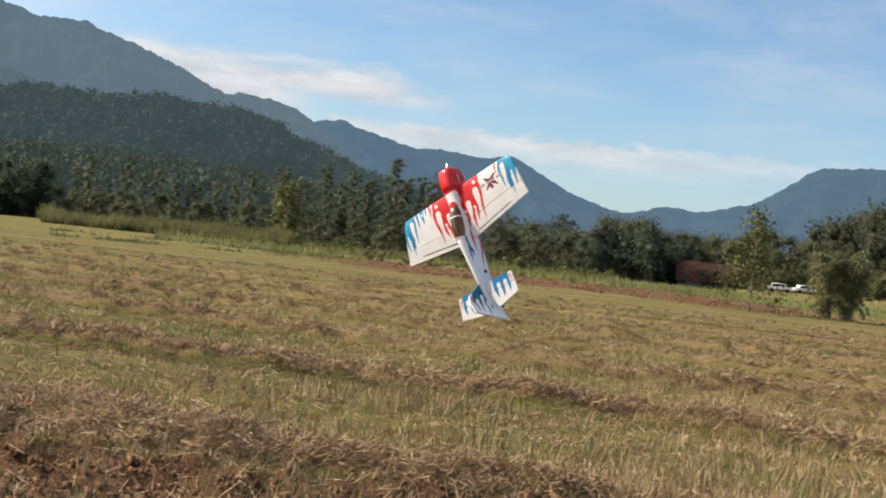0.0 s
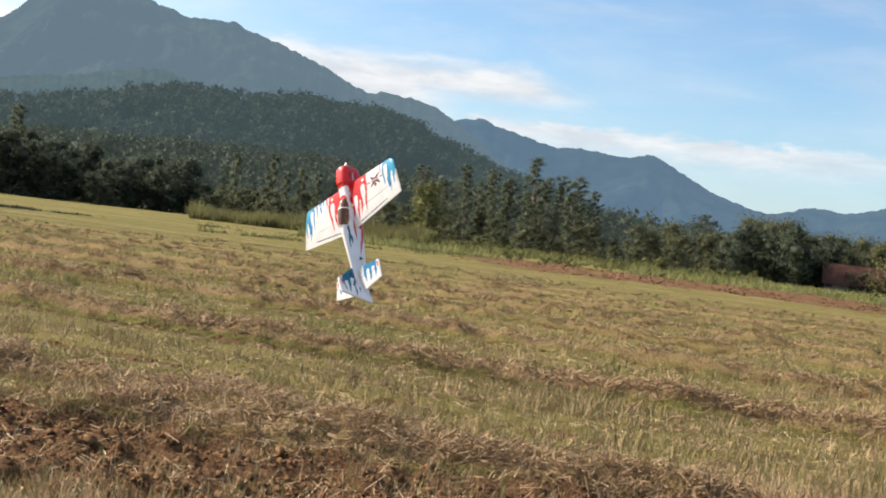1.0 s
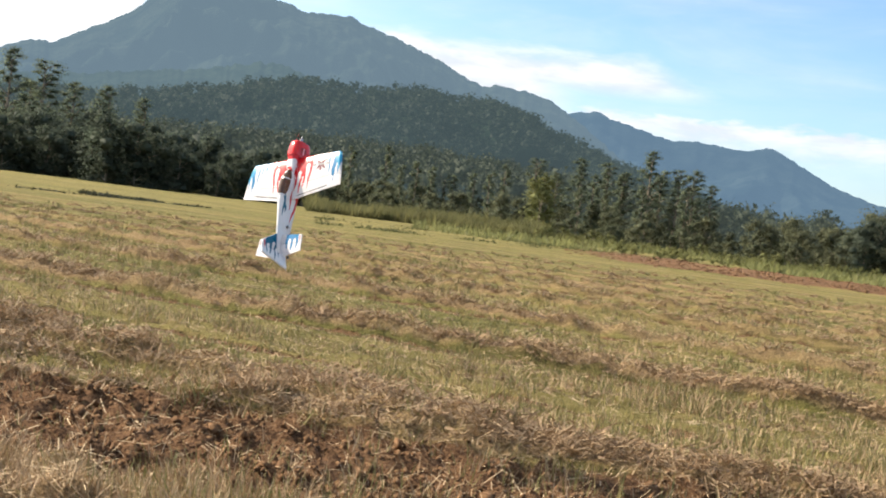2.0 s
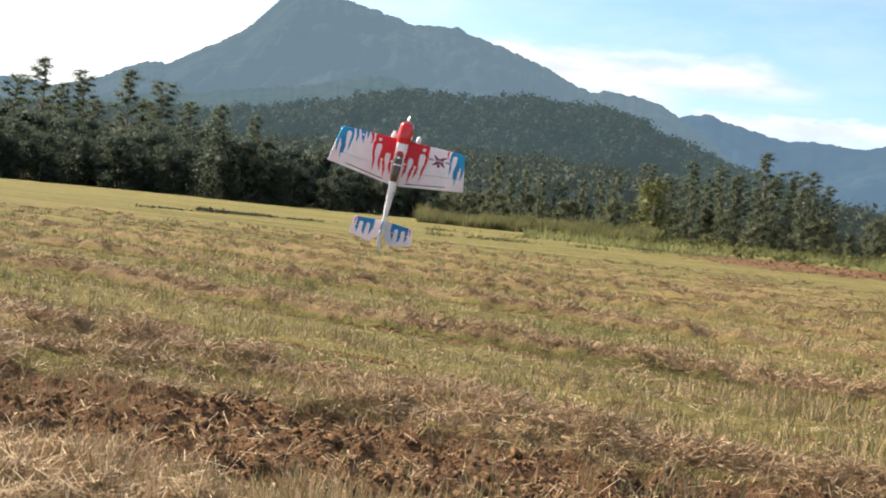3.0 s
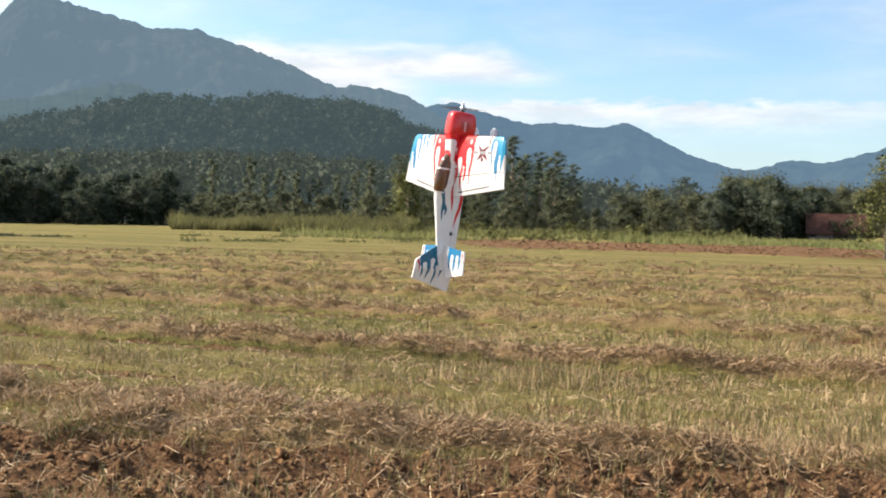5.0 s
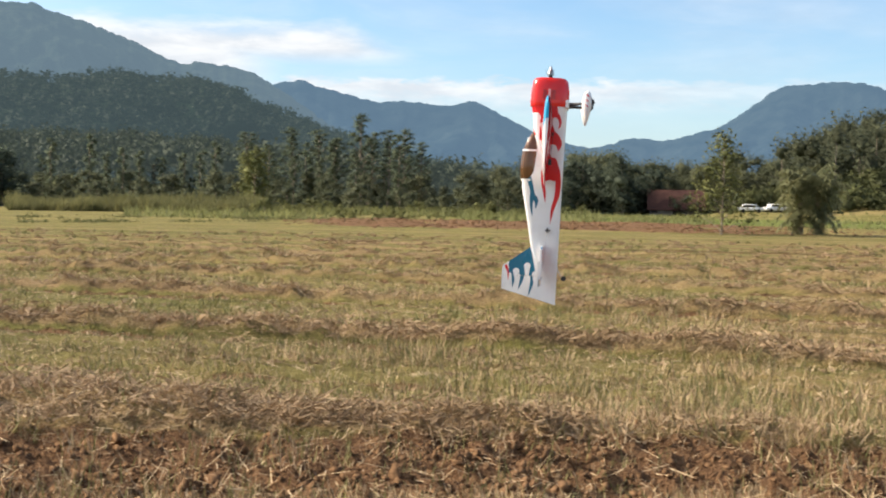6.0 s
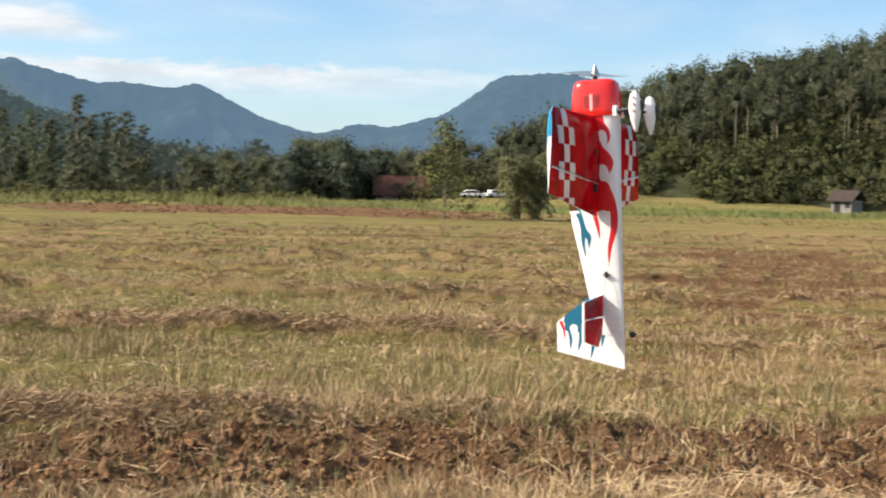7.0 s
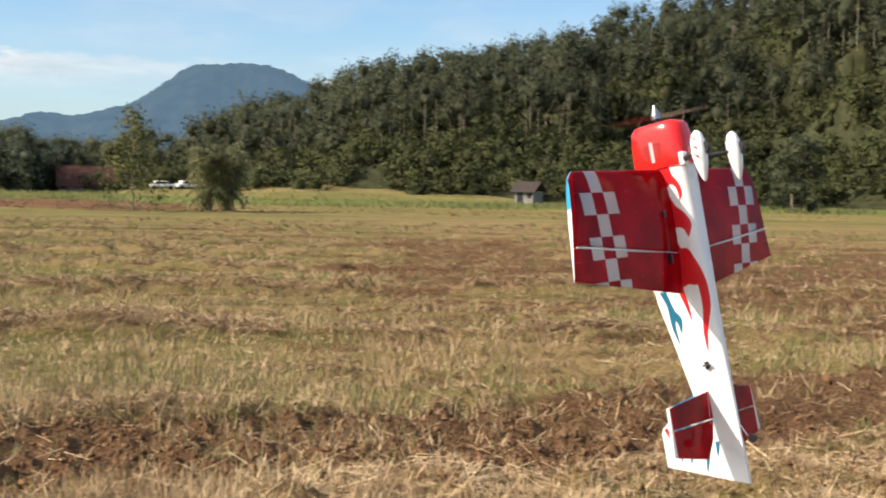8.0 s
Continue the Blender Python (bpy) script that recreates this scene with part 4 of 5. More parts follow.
def gable(bm, w, d, z0, z1, over, thick):
    """A pitched roof of two slabs."""
    for s in (-1, 1):
        a, b = (0, z1), (s * (d / 2 + over), z0 - over * 0.4)
        v = [bm.verts.new((x, y, z + h)) for h in (0, thick) for x in (-w / 2 - over, w / 2 + over) for y, z in (a, b)]
        for f in ((0, 1, 3, 2), (4, 6, 7, 5), (0, 4, 5, 1), (2, 3, 7, 6), (0, 2, 6, 4), (1, 5, 7, 3)):
            bm.faces.new([v[i] for i in f])
    bmesh.ops.recalc_face_normals(bm, faces=bm.faces[:])


def house(name, label, w, d, eave, ridge, m, wall, openings, roof):
    root = new(name)
    tagged(root, label, "house")
    root.matrix_basis = m
    bm = bmesh.new()
    box(bm, -w / 2, w / 2, -d / 2, d / 2, -0.2, eave)
    part("wall", bm, wall, root, smooth=False)
    bm = bmesh.new()
    gable(bm, w, d, eave, ridge, 0.5, 0.15)
    part("roof", bm, roof, root, smooth=False)
    for kind, x, z, ww, hh in openings:
        bm = bmesh.new()
        box(bm, x - ww / 2, x + ww / 2, -d / 2 - 0.04, -d / 2 + 0.02, z, z + hh)
        part(kind, bm, M_HOLE, root, smooth=False)
    return root


house("farmhouse", "low farmhouse with a broad weathered red roof among trees", 9.5, 8, 1.2, 4.7, pose(*polar(11.9, 236), 0, 0, 0, -10), M_WALL,
      [("window", -4, 0.6, 1.2, 1.0), ("door", 0, 0.0, 1.1, 1.8), ("window", 4, 0.6, 1.2, 1.0)], M_ROOF)
house("shed", "small grey wooden shed with a dark pitched roof", 3.0, 2.8, 1.8, 3.0, pose(*polar(31.8, 176), 0.0, 0, 0, -62), M_PALE,
      [("door", -0.6, 0.0, 0.9, 1.7), ("window", 0.9, 0.8, 0.7, 0.7)], M_TIN)


def car(name, label, m):
    root = new(name)
    tagged(root, label, "car")
    root.matrix_basis = m
    bm = bmesh.new()
    box(bm, -2.1, 2.1, -0.85, 0.85, 0.35, 0.95, 0.12)
    box(bm, -1.4, 1.0, -0.75, 0.75, 0.9, 1.45, 0.15)
    part("body", bm, M_WHITE, root)
    for s in (-1, 1):
        bm = bmesh.new()
        box(bm, -1.2, 0.8, s * 0.76 - 0.02, s * 0.76 + 0.02, 1.0, 1.35)
        part("window", bm, M_HOLE, root, smooth=False)
        for x in (-1.3, 1.3):
            bm = bmesh.new()
            bmesh.ops.create_cone(bm, cap_ends=True, segments=16, radius1=0.33, radius2=0.33, depth=0.22, matrix=pose(x, s * 0.78, 0.33, 90))
            part("wheel", bm, M_HOLE, root)


car("car", "white car parked by the farmhouse", pose(*polar(15.2, 216), ground_height(*polar(15.2, 216)), 0, 0, -12))
car("car", "white car parked at the wood's edge", pose(*polar(16.3, 220), ground_height(*polar(16.3, 220)), 0, 0, 8))
car("car", "white car parked on the track below the hill", pose(*polar(24.4, 222), ground_height(*polar(24.4, 222)), 0, 0, 62))


# ---- the hovering model aeroplane ----
# Its own space: z towards the nose, -y towards the canopy, x towards the right wing tip; the wing lies at y = 0.
def paint_material(name, base, tones, rough=0.28, through=0.0, spec=0.4, mottle=0.93):
    """Film covering: a base colour with areas of other colours, where the surface's area values are above nought."""
    m, g, b = material(name, rough, spec)
    n = g.noise(14, 4, 0.6, place(g))
    c = g.mix(g.ramp(n, 0.3, 0.7), tuple(v * mottle for v in base), base)
    for area, colour in tones:
        c = g.mix(g.ramp(g.attr(area), -0.0006, 0.0006), c, colour)
    g.tree.links.new(c, b.inputs["Base Color"])
    g.tree.links.new(g.ramp(n, 0.2, 0.8, rough * 0.8, rough * 1.3), b.inputs["Roughness"])
    bump(g, b, n, 0.12, 0.004)
    if through:
        t = g.add("ShaderNodeBsdfTranslucent", {"Color": c}).outputs[0]
        s = g.add("ShaderNodeMixShader", {0: through, 1: b.outputs[0], 2: t}).outputs[0]
        g.tree.links.new(s, g.tree.nodes["Material Output"].inputs[0])
    return m


WHITE, RED, BLUE, DEEP = (0.84, 0.84, 0.84), (0.64, 0.014, 0.020), (0.012, 0.21, 0.45), (0.52, 0.006, 0.014)
M_TOP = paint_material("wing upper film", WHITE, [("red", RED), ("blue", BLUE), ("cyan", (0.02, 0.34, 0.58)), ("dark", (0.16, 0.02, 0.035)), ("grey", (0.34, 0.34, 0.35)), ("ink", (0.03, 0.03, 0.035))], 0.3, 0.22)
M_UNDER = paint_material("wing lower film", DEEP, [("check", (0.74, 0.70, 0.70)), ("edge", WHITE)], 0.07, 0.60, 0.14, 0.6)
M_BODY = paint_material("fuselage film", WHITE, [("red", RED), ("blue", (0.012, 0.13, 0.22))], 0.3)
M_COWL = plain("glossy red cowl", (0.68, 0.016, 0.014), 0.16, 0, 0.6, 0.03, 20)
M_PANT = plain("white gloss plastic", (0.84, 0.84, 0.83), 0.25, 0, 0.5, 0.03, 30)
M_BLACK = plain("black carbon", (0.018, 0.018, 0.02), 0.35, 0, 0.5, 0.1, 60)
M_STEEL = plain("polished aluminium", (0.42, 0.42, 0.43), 0.3, 1.0, 0.5, 0.03, 60)
def blurred_material():
    """A blade that turns too fast to be seen solid."""
    m, g, b = material("spinning propeller wood", 0.5, 0.3)
    g.tree.links.new(g.mix(g.noise(30, 3, 0.5, place(g)), (0.09, 0.055, 0.038), (0.15, 0.09, 0.06)), b.inputs["Base Color"])
    b.inputs["Alpha"].default_value = 0.3
    return m


M_PROP = blurred_material()
M_VENT = plain("dark red louvre", (0.30, 0.03, 0.03), 0.4, 0, 0.4, 0.05, 40)
M_LOGO = plain("pink lettering film", (0.85, 0.45, 0.45), 0.3, 0, 0.4, 0.03, 40)
M_REDMARK = plain("red marking film", (0.62, 0.03, 0.04), 0.3, 0, 0.4, 0.03, 40)


def glass_material():
    m, g, b = material("smoked canopy", 0.06, 0.6)
    b.inputs["Base Color"].default_value = (0.13, 0.062, 0.026, 1)
    b.inputs["Transmission Weight"].default_value = 0.35
    return m


M_GLASS = glass_material()


def tongue(p, q, a, b, w, bend=0.0, power=0.75):
    """Inside a tapered flame tongue from a to b (in the p, q plane) the value is above nought."""
    dx, dy = b[0] - a[0], b[1] - a[1]
    length = math.hypot(dx, dy)
    ux, uy = dx / length, dy / length
    s = np.clip(((p - a[0]) * ux + (q - a[1]) * uy) / length, 0, 1)
    off = (p - a[0]) * -uy + (q - a[1]) * ux - bend * np.sin(s * math.pi * 1.25)
    along = ((p - a[0]) * ux + (q - a[1]) * uy) - s * length
    return w * (1 - s) ** power - np.hypot(off, along)


def drop(p, q, a, b, r):
    """A teardrop: round head at a, tail running to b."""
    return np.maximum(r - np.hypot(p - a[0], q - a[1]), tongue(p, q, a, b, r * 0.92, 0, 1.1))


def wing_paint(x, z, side):
    """Upper-side pattern: red flames from the root, blue flames from the tip."""
    a = np.abs(x) / 0.93
    red = np.minimum(0.214 - a + 0.10 * np.minimum(0, z + 0.06), z - np.interp(a, (0.0, 0.05, 0.10, 0.15, 0.19, 0.215), (-0.19, -0.205, -0.20, -0.18, -0.13, -0.06)))
    for path, widths in ((((0.203, -0.09), (0.200, -0.15), (0.188, -0.22), (0.187, -0.29)), (0.016, 0.014, 0.009, 0.0005)),
                         (((0.142, -0.16), (0.148, -0.21), (0.137, -0.245), (0.128, -0.285)), (0.017, 0.012, 0.008, 0.0005)),
                         (((0.118, -0.17), (0.109, -0.22), (0.098, -0.27), (0.101, -0.32)), (0.016, 0.012, 0.009, 0.0005)),
                         (((0.060, -0.18), (0.063, -0.22), (0.051, -0.26), (0.043, -0.305)), (0.016, 0.012, 0.008, 0.0005))):
        red = np.maximum(red, stroke(a, z, path, widths))
    for path, widths in ((((0.171, -0.108), (0.173, -0.15), (0.170, -0.20), (0.166, -0.27)), (0.023, 0.022, 0.012, 0.018)),
                         (((0.090, -0.156), (0.089, -0.19), (0.082, -0.24), (0.077, -0.30)), (0.020, 0.018, 0.010, 0.017)),
                         (((0.124, -0.226), (0.118, -0.30)), (0.009, 0.010)), (((0.036, -0.22), (0.034, -0.30)), (0.010, 0.014))):
        red = np.minimum(red, -stroke(a, z, path, widths))
    for cx, cz, r in ((0.174, -0.055, 0.0125), (0.131, -0.192, 0.010), (0.050, -0.188, 0.010)):
        red = np.minimum(red, np.hypot(a - cx, z - cz) - r)
    blue = np.minimum(a - 0.402, z - np.interp(a, (0.40, 0.44, 0.47, 0.50), (-0.11, -0.14, -0.12, -0.10)))
    for path, widths in ((((0.395, -0.02), (0.389, -0.08), (0.397, -0.14), (0.401, -0.215)), (0.009, 0.009, 0.007, 0.0005)),
                         (((0.444, -0.10), (0.446, -0.16), (0.447, -0.20), (0.453, -0.258)), (0.024, 0.021, 0.014, 0.0005)),
                         (((0.487, -0.08), (0.493, -0.14), (0.489, -0.225)), (0.014, 0.012, 0.0005))):
        blue = np.maximum(blue, stroke(a, z, path, widths))
    for path, widths in ((((0.419, -0.062), (0.419, -0.11), (0.413, -0.17), (0.410, -0.22)), (0.016, 0.015, 0.009, 0.012)),
                         (((0.471, -0.155), (0.471, -0.19), (0.467, -0.25)), (0.011, 0.009, 0.011)), (((0.447, -0.212), (0.443, -0.26)), (0.004, 0.005))):
        blue = np.minimum(blue, -stroke(a, z, path, widths))
    if side < 0:
        for path, widths in ((((0.365, -0.018), (0.352, -0.07), (0.358, -0.125)), (0.013, 0.009, 0.0005)), (((0.315, -0.018), (0.310, -0.06), (0.298, -0.118)), (0.022, 0.013, 0.0005)),
                             (((0.278, -0.018), (0.272, -0.08)), (0.012, 0.0005))):
            blue = np.maximum(blue, stroke(a, z, path, widths))
        blue = np.minimum(blue, np.hypot(a - 0.312, z + 0.050) - 0.009)
        red = np.maximum(red, stroke(a, z, ((0.245, -0.018), (0.232, -0.06), (0.240, -0.11)), (0.012, 0.008, 0.0005)))
    else:
        red = np.maximum(red, stroke(a, z, ((0.362, -0.018), (0.360, -0.05), (0.368, -0.10)), (0.007, 0.006, 0.0005)))
    # crossed blades emblem on the right wing, dark lettering strip along the trailing edge
    dark, grey = np.full_like(a, -1.0), np.full_like(a, -1.0)
    if side > 0:
        for k, (ex, ez) in enumerate(((0.052, 0.036), (-0.052, 0.036), (0.052, -0.040), (-0.052, -0.040))):
            dark = np.maximum(dark, tongue(a, z, (0.305, -0.108), (0.305 + ex, -0.108 + ez), 0.014, 0.002, 0.6))
        dark = np.minimum(dark, np.hypot(a - 0.305, z + 0.106) - 0.006)
        dark = np.maximum(dark, 0.0085 - np.abs(np.hypot((a - 0.305), z + 0.142) - 0.004))
        grey = np.minimum(np.minimum(0.0075 - np.abs(z + 0.108), 0.095 - np.abs(a - 0.305)), np.abs(np.abs(a - 0.305) - 0.040) - 0.006)
    run = a * 170
    bars = np.minimum(0.0040 - np.abs(z + 0.330 - 0.151 * (a - 0.05)), np.minimum(a - 0.085, 0.40 - a))
    bars = np.minimum(bars, 0.004 - 0.006 * (np.sin(run * 2.1) + np.sin(run * 3.7) > 0.9))
    cyan = np.minimum(blue, (a - 0.435 + 0.5 * (z + 0.05)) * 0.03)
    return dict(red=red, blue=blue, cyan=cyan, dark=dark, grey=grey, ink=bars)


def wing_under(x, z, side):
    a = np.abs(x)
    down, across = (-0.022 - z) / 0.0545, (0.442 - 0.11 * (-0.02 - z) - a) / 0.049
    row, col = np.floor(down), np.floor(across)
    ins = (col >= 0) & (col <= 2) & (row >= 0) & (((row + col) % 2) == 1)
    u, v = down % 1, across % 1
    d = np.minimum(np.minimum(u, 1 - u), np.minimum(v, 1 - v)) * 0.052
    return dict(check=np.where(ins, d, -d), edge=np.full_like(a, -1.0))


def areas(ob, values):
    for name, data in values.items():
        at = ob.data.attributes.new(name, "FLOAT", "POINT")
        at.data.foreach_set("value", np.asarray(data, np.float32).ravel())


def airfoil(c):
    return 5 * (0.2969 * np.sqrt(c) - 0.126 * c - 0.3516 * c ** 2 + 0.2843 * c ** 3 - 0.1015 * c ** 4)


def wing_piece(name, parent, side, c0, c1, label, nu=110, nc=70):
    """One closed piece of a wing half between two chord fractions, upper and lower skin in their own colours."""
    u, s = np.linspace(0, 1, nu), np.linspace(0, 1, nc)
    c = c0 + (c1 - c0) * (s ** 1.6 if c0 == 0 else s)
    cc, uu = np.meshgrid(c, u, indexing="ij")
    lead = -0.020 - 0.022 * np.clip((uu - 0.93) / 0.07, 0, 1) ** 2
    trail = -0.352 + 0.068 * uu
    x = 0.034 + uu * (0.456 + 0.044 * cc - 0.034)
    z = lead + (trail - lead) * cc
    half = airfoil(cc) * (trail - lead) * -1 * 0.125 * (1 - 0.25 * uu) + 0.0012
    half *= 1 - 0.55 * np.clip((uu - 0.97) / 0.03, 0, 1) ** 2
    x = x * side
    up, low = np.stack([x, -half, z], -1), np.stack([x, half, z], -1)
    n, k = cc.shape
    verts = np.concatenate([up.reshape(-1, 3), low.reshape(-1, 3)])
    i, j = np.meshgrid(np.arange(n - 1), np.arange(k - 1), indexing="ij")
    q = np.stack([i * k + j, i * k + j + 1, (i + 1) * k + j + 1, (i + 1) * k + j], -1).reshape(-1, 4)
    if side < 0:
        q = q[:, ::-1]
    faces = [q, q[:, ::-1] + n * k]
    ends = []
    for t in range(k - 1):
        ends += [(t, t + n * k, t + 1 + n * k, t + 1), ((n - 1) * k + t, (n - 1) * k + t + 1, (n - 1) * k + t + 1 + n * k, (n - 1) * k + t + n * k)]
    for t in range(n - 1):
        for e in (0, k - 1):
            ends.append((t * k + e, (t + 1) * k + e, (t + 1) * k + e + n * k, t * k + e + n * k))
    faces.append(np.array(ends))
    faces = np.concatenate(faces)
    ob = fast_mesh(name, verts, faces, M_TOP)
    ob.data.materials.append(M_UNDER)
    index = np.zeros(len(faces), np.int32)
    index[len(q):2 * len(q)] = 1
    ob.data.polygons.foreach_set("material_index", index)
    smooth = np.zeros(len(faces), bool)
    smooth[:2 * len(q)] = True
    ob.data.polygons.foreach_set("use_smooth", smooth)
    xs, zs = verts[:, 0], verts[:, 2]
    areas(ob, {**wing_paint(xs, zs, side), **wing_under(xs, zs, side)})
    ob.parent = parent
    return tagged(ob, label)


def slab(name, outline, thick, axis, mat, parent, paint=None, label="", sub=0.008):
    """A thin shaped board: outline in two coordinates, thickness along the third, finely divided so that its paint is crisp."""
    bm = bmesh.new()

    def at(p, h):
        return (p[0], h, p[1]) if axis == "y" else (h, p[0], p[1])

    vs = [bm.verts.new(at(p, -thick / 2)) for p in outline]
    f = bm.faces.new(vs)
    got = bmesh.ops.extrude_face_region(bm, geom=[f])
    for v in got["geom"]:
        if isinstance(v, bmesh.types.BMVert):
            v.co += Vector(at((0, 0), thick))
    lo0, hi0 = min(p[0] for p in outline), max(p[0] for p in outline)
    lo1, hi1 = min(p[1] for p in outline), max(p[1] for p in outline)
    for lo, hi, no in ((lo0, hi0, at((1, 0), 0)), (lo1, hi1, at((0, 1), 0))):
        count = int((hi - lo) / sub)
        for t in range(1, count):
            w = lo + (hi - lo) * t / count
            bmesh.ops.bisect_plane(bm, geom=bm.verts[:] + bm.edges[:] + bm.faces[:], plane_co=Vector(no) * w, plane_no=no)
    bmesh.ops.recalc_face_normals(bm, faces=bm.faces[:])
    me = bpy.data.meshes.new(name)
    bm.to_mesh(me)
    bm.free()
    me.materials.append(mat)
    ob = new(name, me)
    ob.parent = parent
    if paint:
        co = np.array([v.co[:] for v in me.vertices])
        areas(ob, paint(co))
    return tagged(ob, label)


def loft(name, sections, mat, parent, label="", sides=28, square=3.2, paint=None, fine=1, cap=True):
    """A body through sections (z, top y, bottom y, half width) with rounded-box outlines."""
    sec = []
    for a, b in zip(sections, sections[1:]):
        for s in range(fine):
            sec.append(tuple(p + (q - p) * s / fine for p, q in zip(a, b)))
    sec.append(sections[-1])
    verts = []
    turn = np.linspace(0, 2 * math.pi, 721)
    ca, sa = np.cos(turn), np.sin(turn)
    ex, ey = np.sign(ca) * np.abs(ca) ** (2 / square), np.sign(sa) * np.abs(sa) ** (2 / square)
    z, yt, yb, w = sec[len(sec) // 3]
    run = np.concatenate([[0], np.cumsum(np.hypot(np.diff(ex) * w, np.diff(ey) * (yb - yt) / 2))])
    even = np.linspace(0, run[-1], sides, endpoint=False)
    ex, ey = np.interp(even, run, ex), np.interp(even, run, ey)
    for z, yt, yb, w in sec:
        verts += [(p * w, (yt + yb) / 2 + q * (yb - yt) / 2, z) for p, q in zip(ex, ey)]
    faces = [(i * sides + j, i * sides + (j + 1) % sides, (i + 1) * sides + (j + 1) % sides, (i + 1) * sides + j) for i in range(len(sec) - 1) for j in range(sides)]
    bm = bmesh.new()
    vs = [bm.verts.new(v) for v in verts]
    for f in faces:
        bm.faces.new([vs[i] for i in f])
    if cap:
        bm.faces.new(vs[:sides])
        bm.faces.new(vs[-sides:][::-1])
    bmesh.ops.recalc_face_normals(bm, faces=bm.faces[:])
    co = np.array(verts)
    ob = part(name, bm, mat, parent, label)
    if paint:
        areas(ob, paint(co))
    return ob


def stroke(p, q, path, widths):
    """A smooth painted lick along a curve, its half width going from one value to the next."""
    pts = np.array(path, float)
    n = len(pts)
    ext = np.vstack([2 * pts[0] - pts[1], pts, 2 * pts[-1] - pts[-2]])
    best = np.full(len(p), -1.0)
    for s in np.linspace(0, n - 1.001, 12 * n):
        k, t = int(s), s - int(s)
        a, b, c, d = ext[k:k + 4]
        m = 0.5 * (2 * b + (c - a) * t + (2 * a - 5 * b + 4 * c - d) * t * t + (3 * b - a - 3 * c + d) * t ** 3)
        w = np.interp(s, range(n), widths)
        best = np.maximum(best, w - np.hypot(p - m[0], q - m[1]))
    return best


def body_paint(co):
    """Flames along the fuselage: red from the cowl down the belly side, blue behind the canopy."""
    y, z = co[:, 1], co[:, 2]
    flank = np.minimum(z + 0.17 + 0.9 * (y + 0.02), 0.03 - y)
    for a, b, r in (((-0.018, -0.10), (-0.008, -0.19), 0.013), ((-0.052, -0.07), (-0.03, -0.19), 0.022)):
        flank = np.minimum(flank, -drop(y, z, a, b, r))
    edge = np.interp(-z, (0.0, 0.13, 0.16, 0.20, 0.235, 0.28, 0.335), (0.052, 0.048, 0.052, 0.050, 0.046, 0.058, 0.066))
    red = np.maximum(flank, np.minimum(np.minimum(edge - y, y + 0.012), z + 0.335))
    for path, widths in ((((0.050, -0.020), (0.056, -0.060), (0.068, -0.10)), (0.013, 0.012, 0.010)),
                         (((0.034, -0.083), (0.044, -0.115), (0.064, -0.16)), (0.017, 0.014, 0.012)),
                         (((0.028, -0.198), (0.040, -0.235), (0.064, -0.285)), (0.018, 0.015, 0.010)),
                         (((0.024, -0.352), (0.030, -0.40), (0.024, -0.46)), (0.021, 0.018, 0.006))):
        red = np.minimum(red, -stroke(y, z, path, widths))
    for path, widths in ((((0.030, -0.050), (0.048, -0.070), (0.053, -0.095), (0.046, -0.118)), (0.012, 0.007, 0.005, 0.0005)),
                         (((0.020, -0.140), (0.045, -0.155), (0.058, -0.180), (0.050, -0.215)), (0.020, 0.012, 0.007, 0.0005)),
                         (((0.030, -0.255), (0.056, -0.313), (0.058, -0.39), (0.042, -0.455), (0.034, -0.53)), (0.020, 0.012, 0.011, 0.007, 0.0005)),
                         (((-0.002, -0.30), (-0.004, -0.345), (0.004, -0.385), (0.010, -0.435)), (0.014, 0.008, 0.006, 0.0005))):
        red = np.maximum(red, stroke(y, z, path, widths))
    blue = stroke(y, z, ((-0.064, -0.330), (-0.050, -0.374), (-0.045, -0.405)), (0.011, 0.008, 0.011))
    blue = np.maximum(blue, stroke(y, z, ((-0.045, -0.400), (-0.029, -0.420), (-0.030, -0.460)), (0.011, 0.009, 0.0005)))
    blue = np.maximum(blue, stroke(y, z, ((-0.047, -0.405), (-0.049, -0.440), (-0.040, -0.500)), (0.010, 0.006, 0.0005)))
    return dict(red=red, blue=blue)


def fin_paint(co):
    y, z = co[:, 1], co[:, 2]
    blue = np.minimum(z + 0.735 + 0.10 * (y + 0.1), -(y - 0.012))
    blue = np.maximum(blue, -1 + 0 * y)
    blue = np.minimum(blue, y + 0.128)
    for y0, y1, l in ((-0.118, -0.105, -0.800), (-0.072, -0.080, -0.808), (-0.028, -0.036, -0.835), (-0.002, 0.004, -0.790)):
        blue = np.maximum(blue, tongue(y, z, (y0, -0.70), (y1, l), 0.013, 0.006))
    for y0, z0, z1 in ((-0.096, -0.725, -0.79), (-0.050, -0.700, -0.80), (-0.014, -0.735, -0.80)):
        blue = np.minimum(blue, -drop(y, z, (y0, z0), (y0, z1), 0.014))
    red = tongue(y, z, (-0.140, -0.705), (-0.126, -0.772), 0.006, 0.004)
    return dict(red=red, blue=blue)


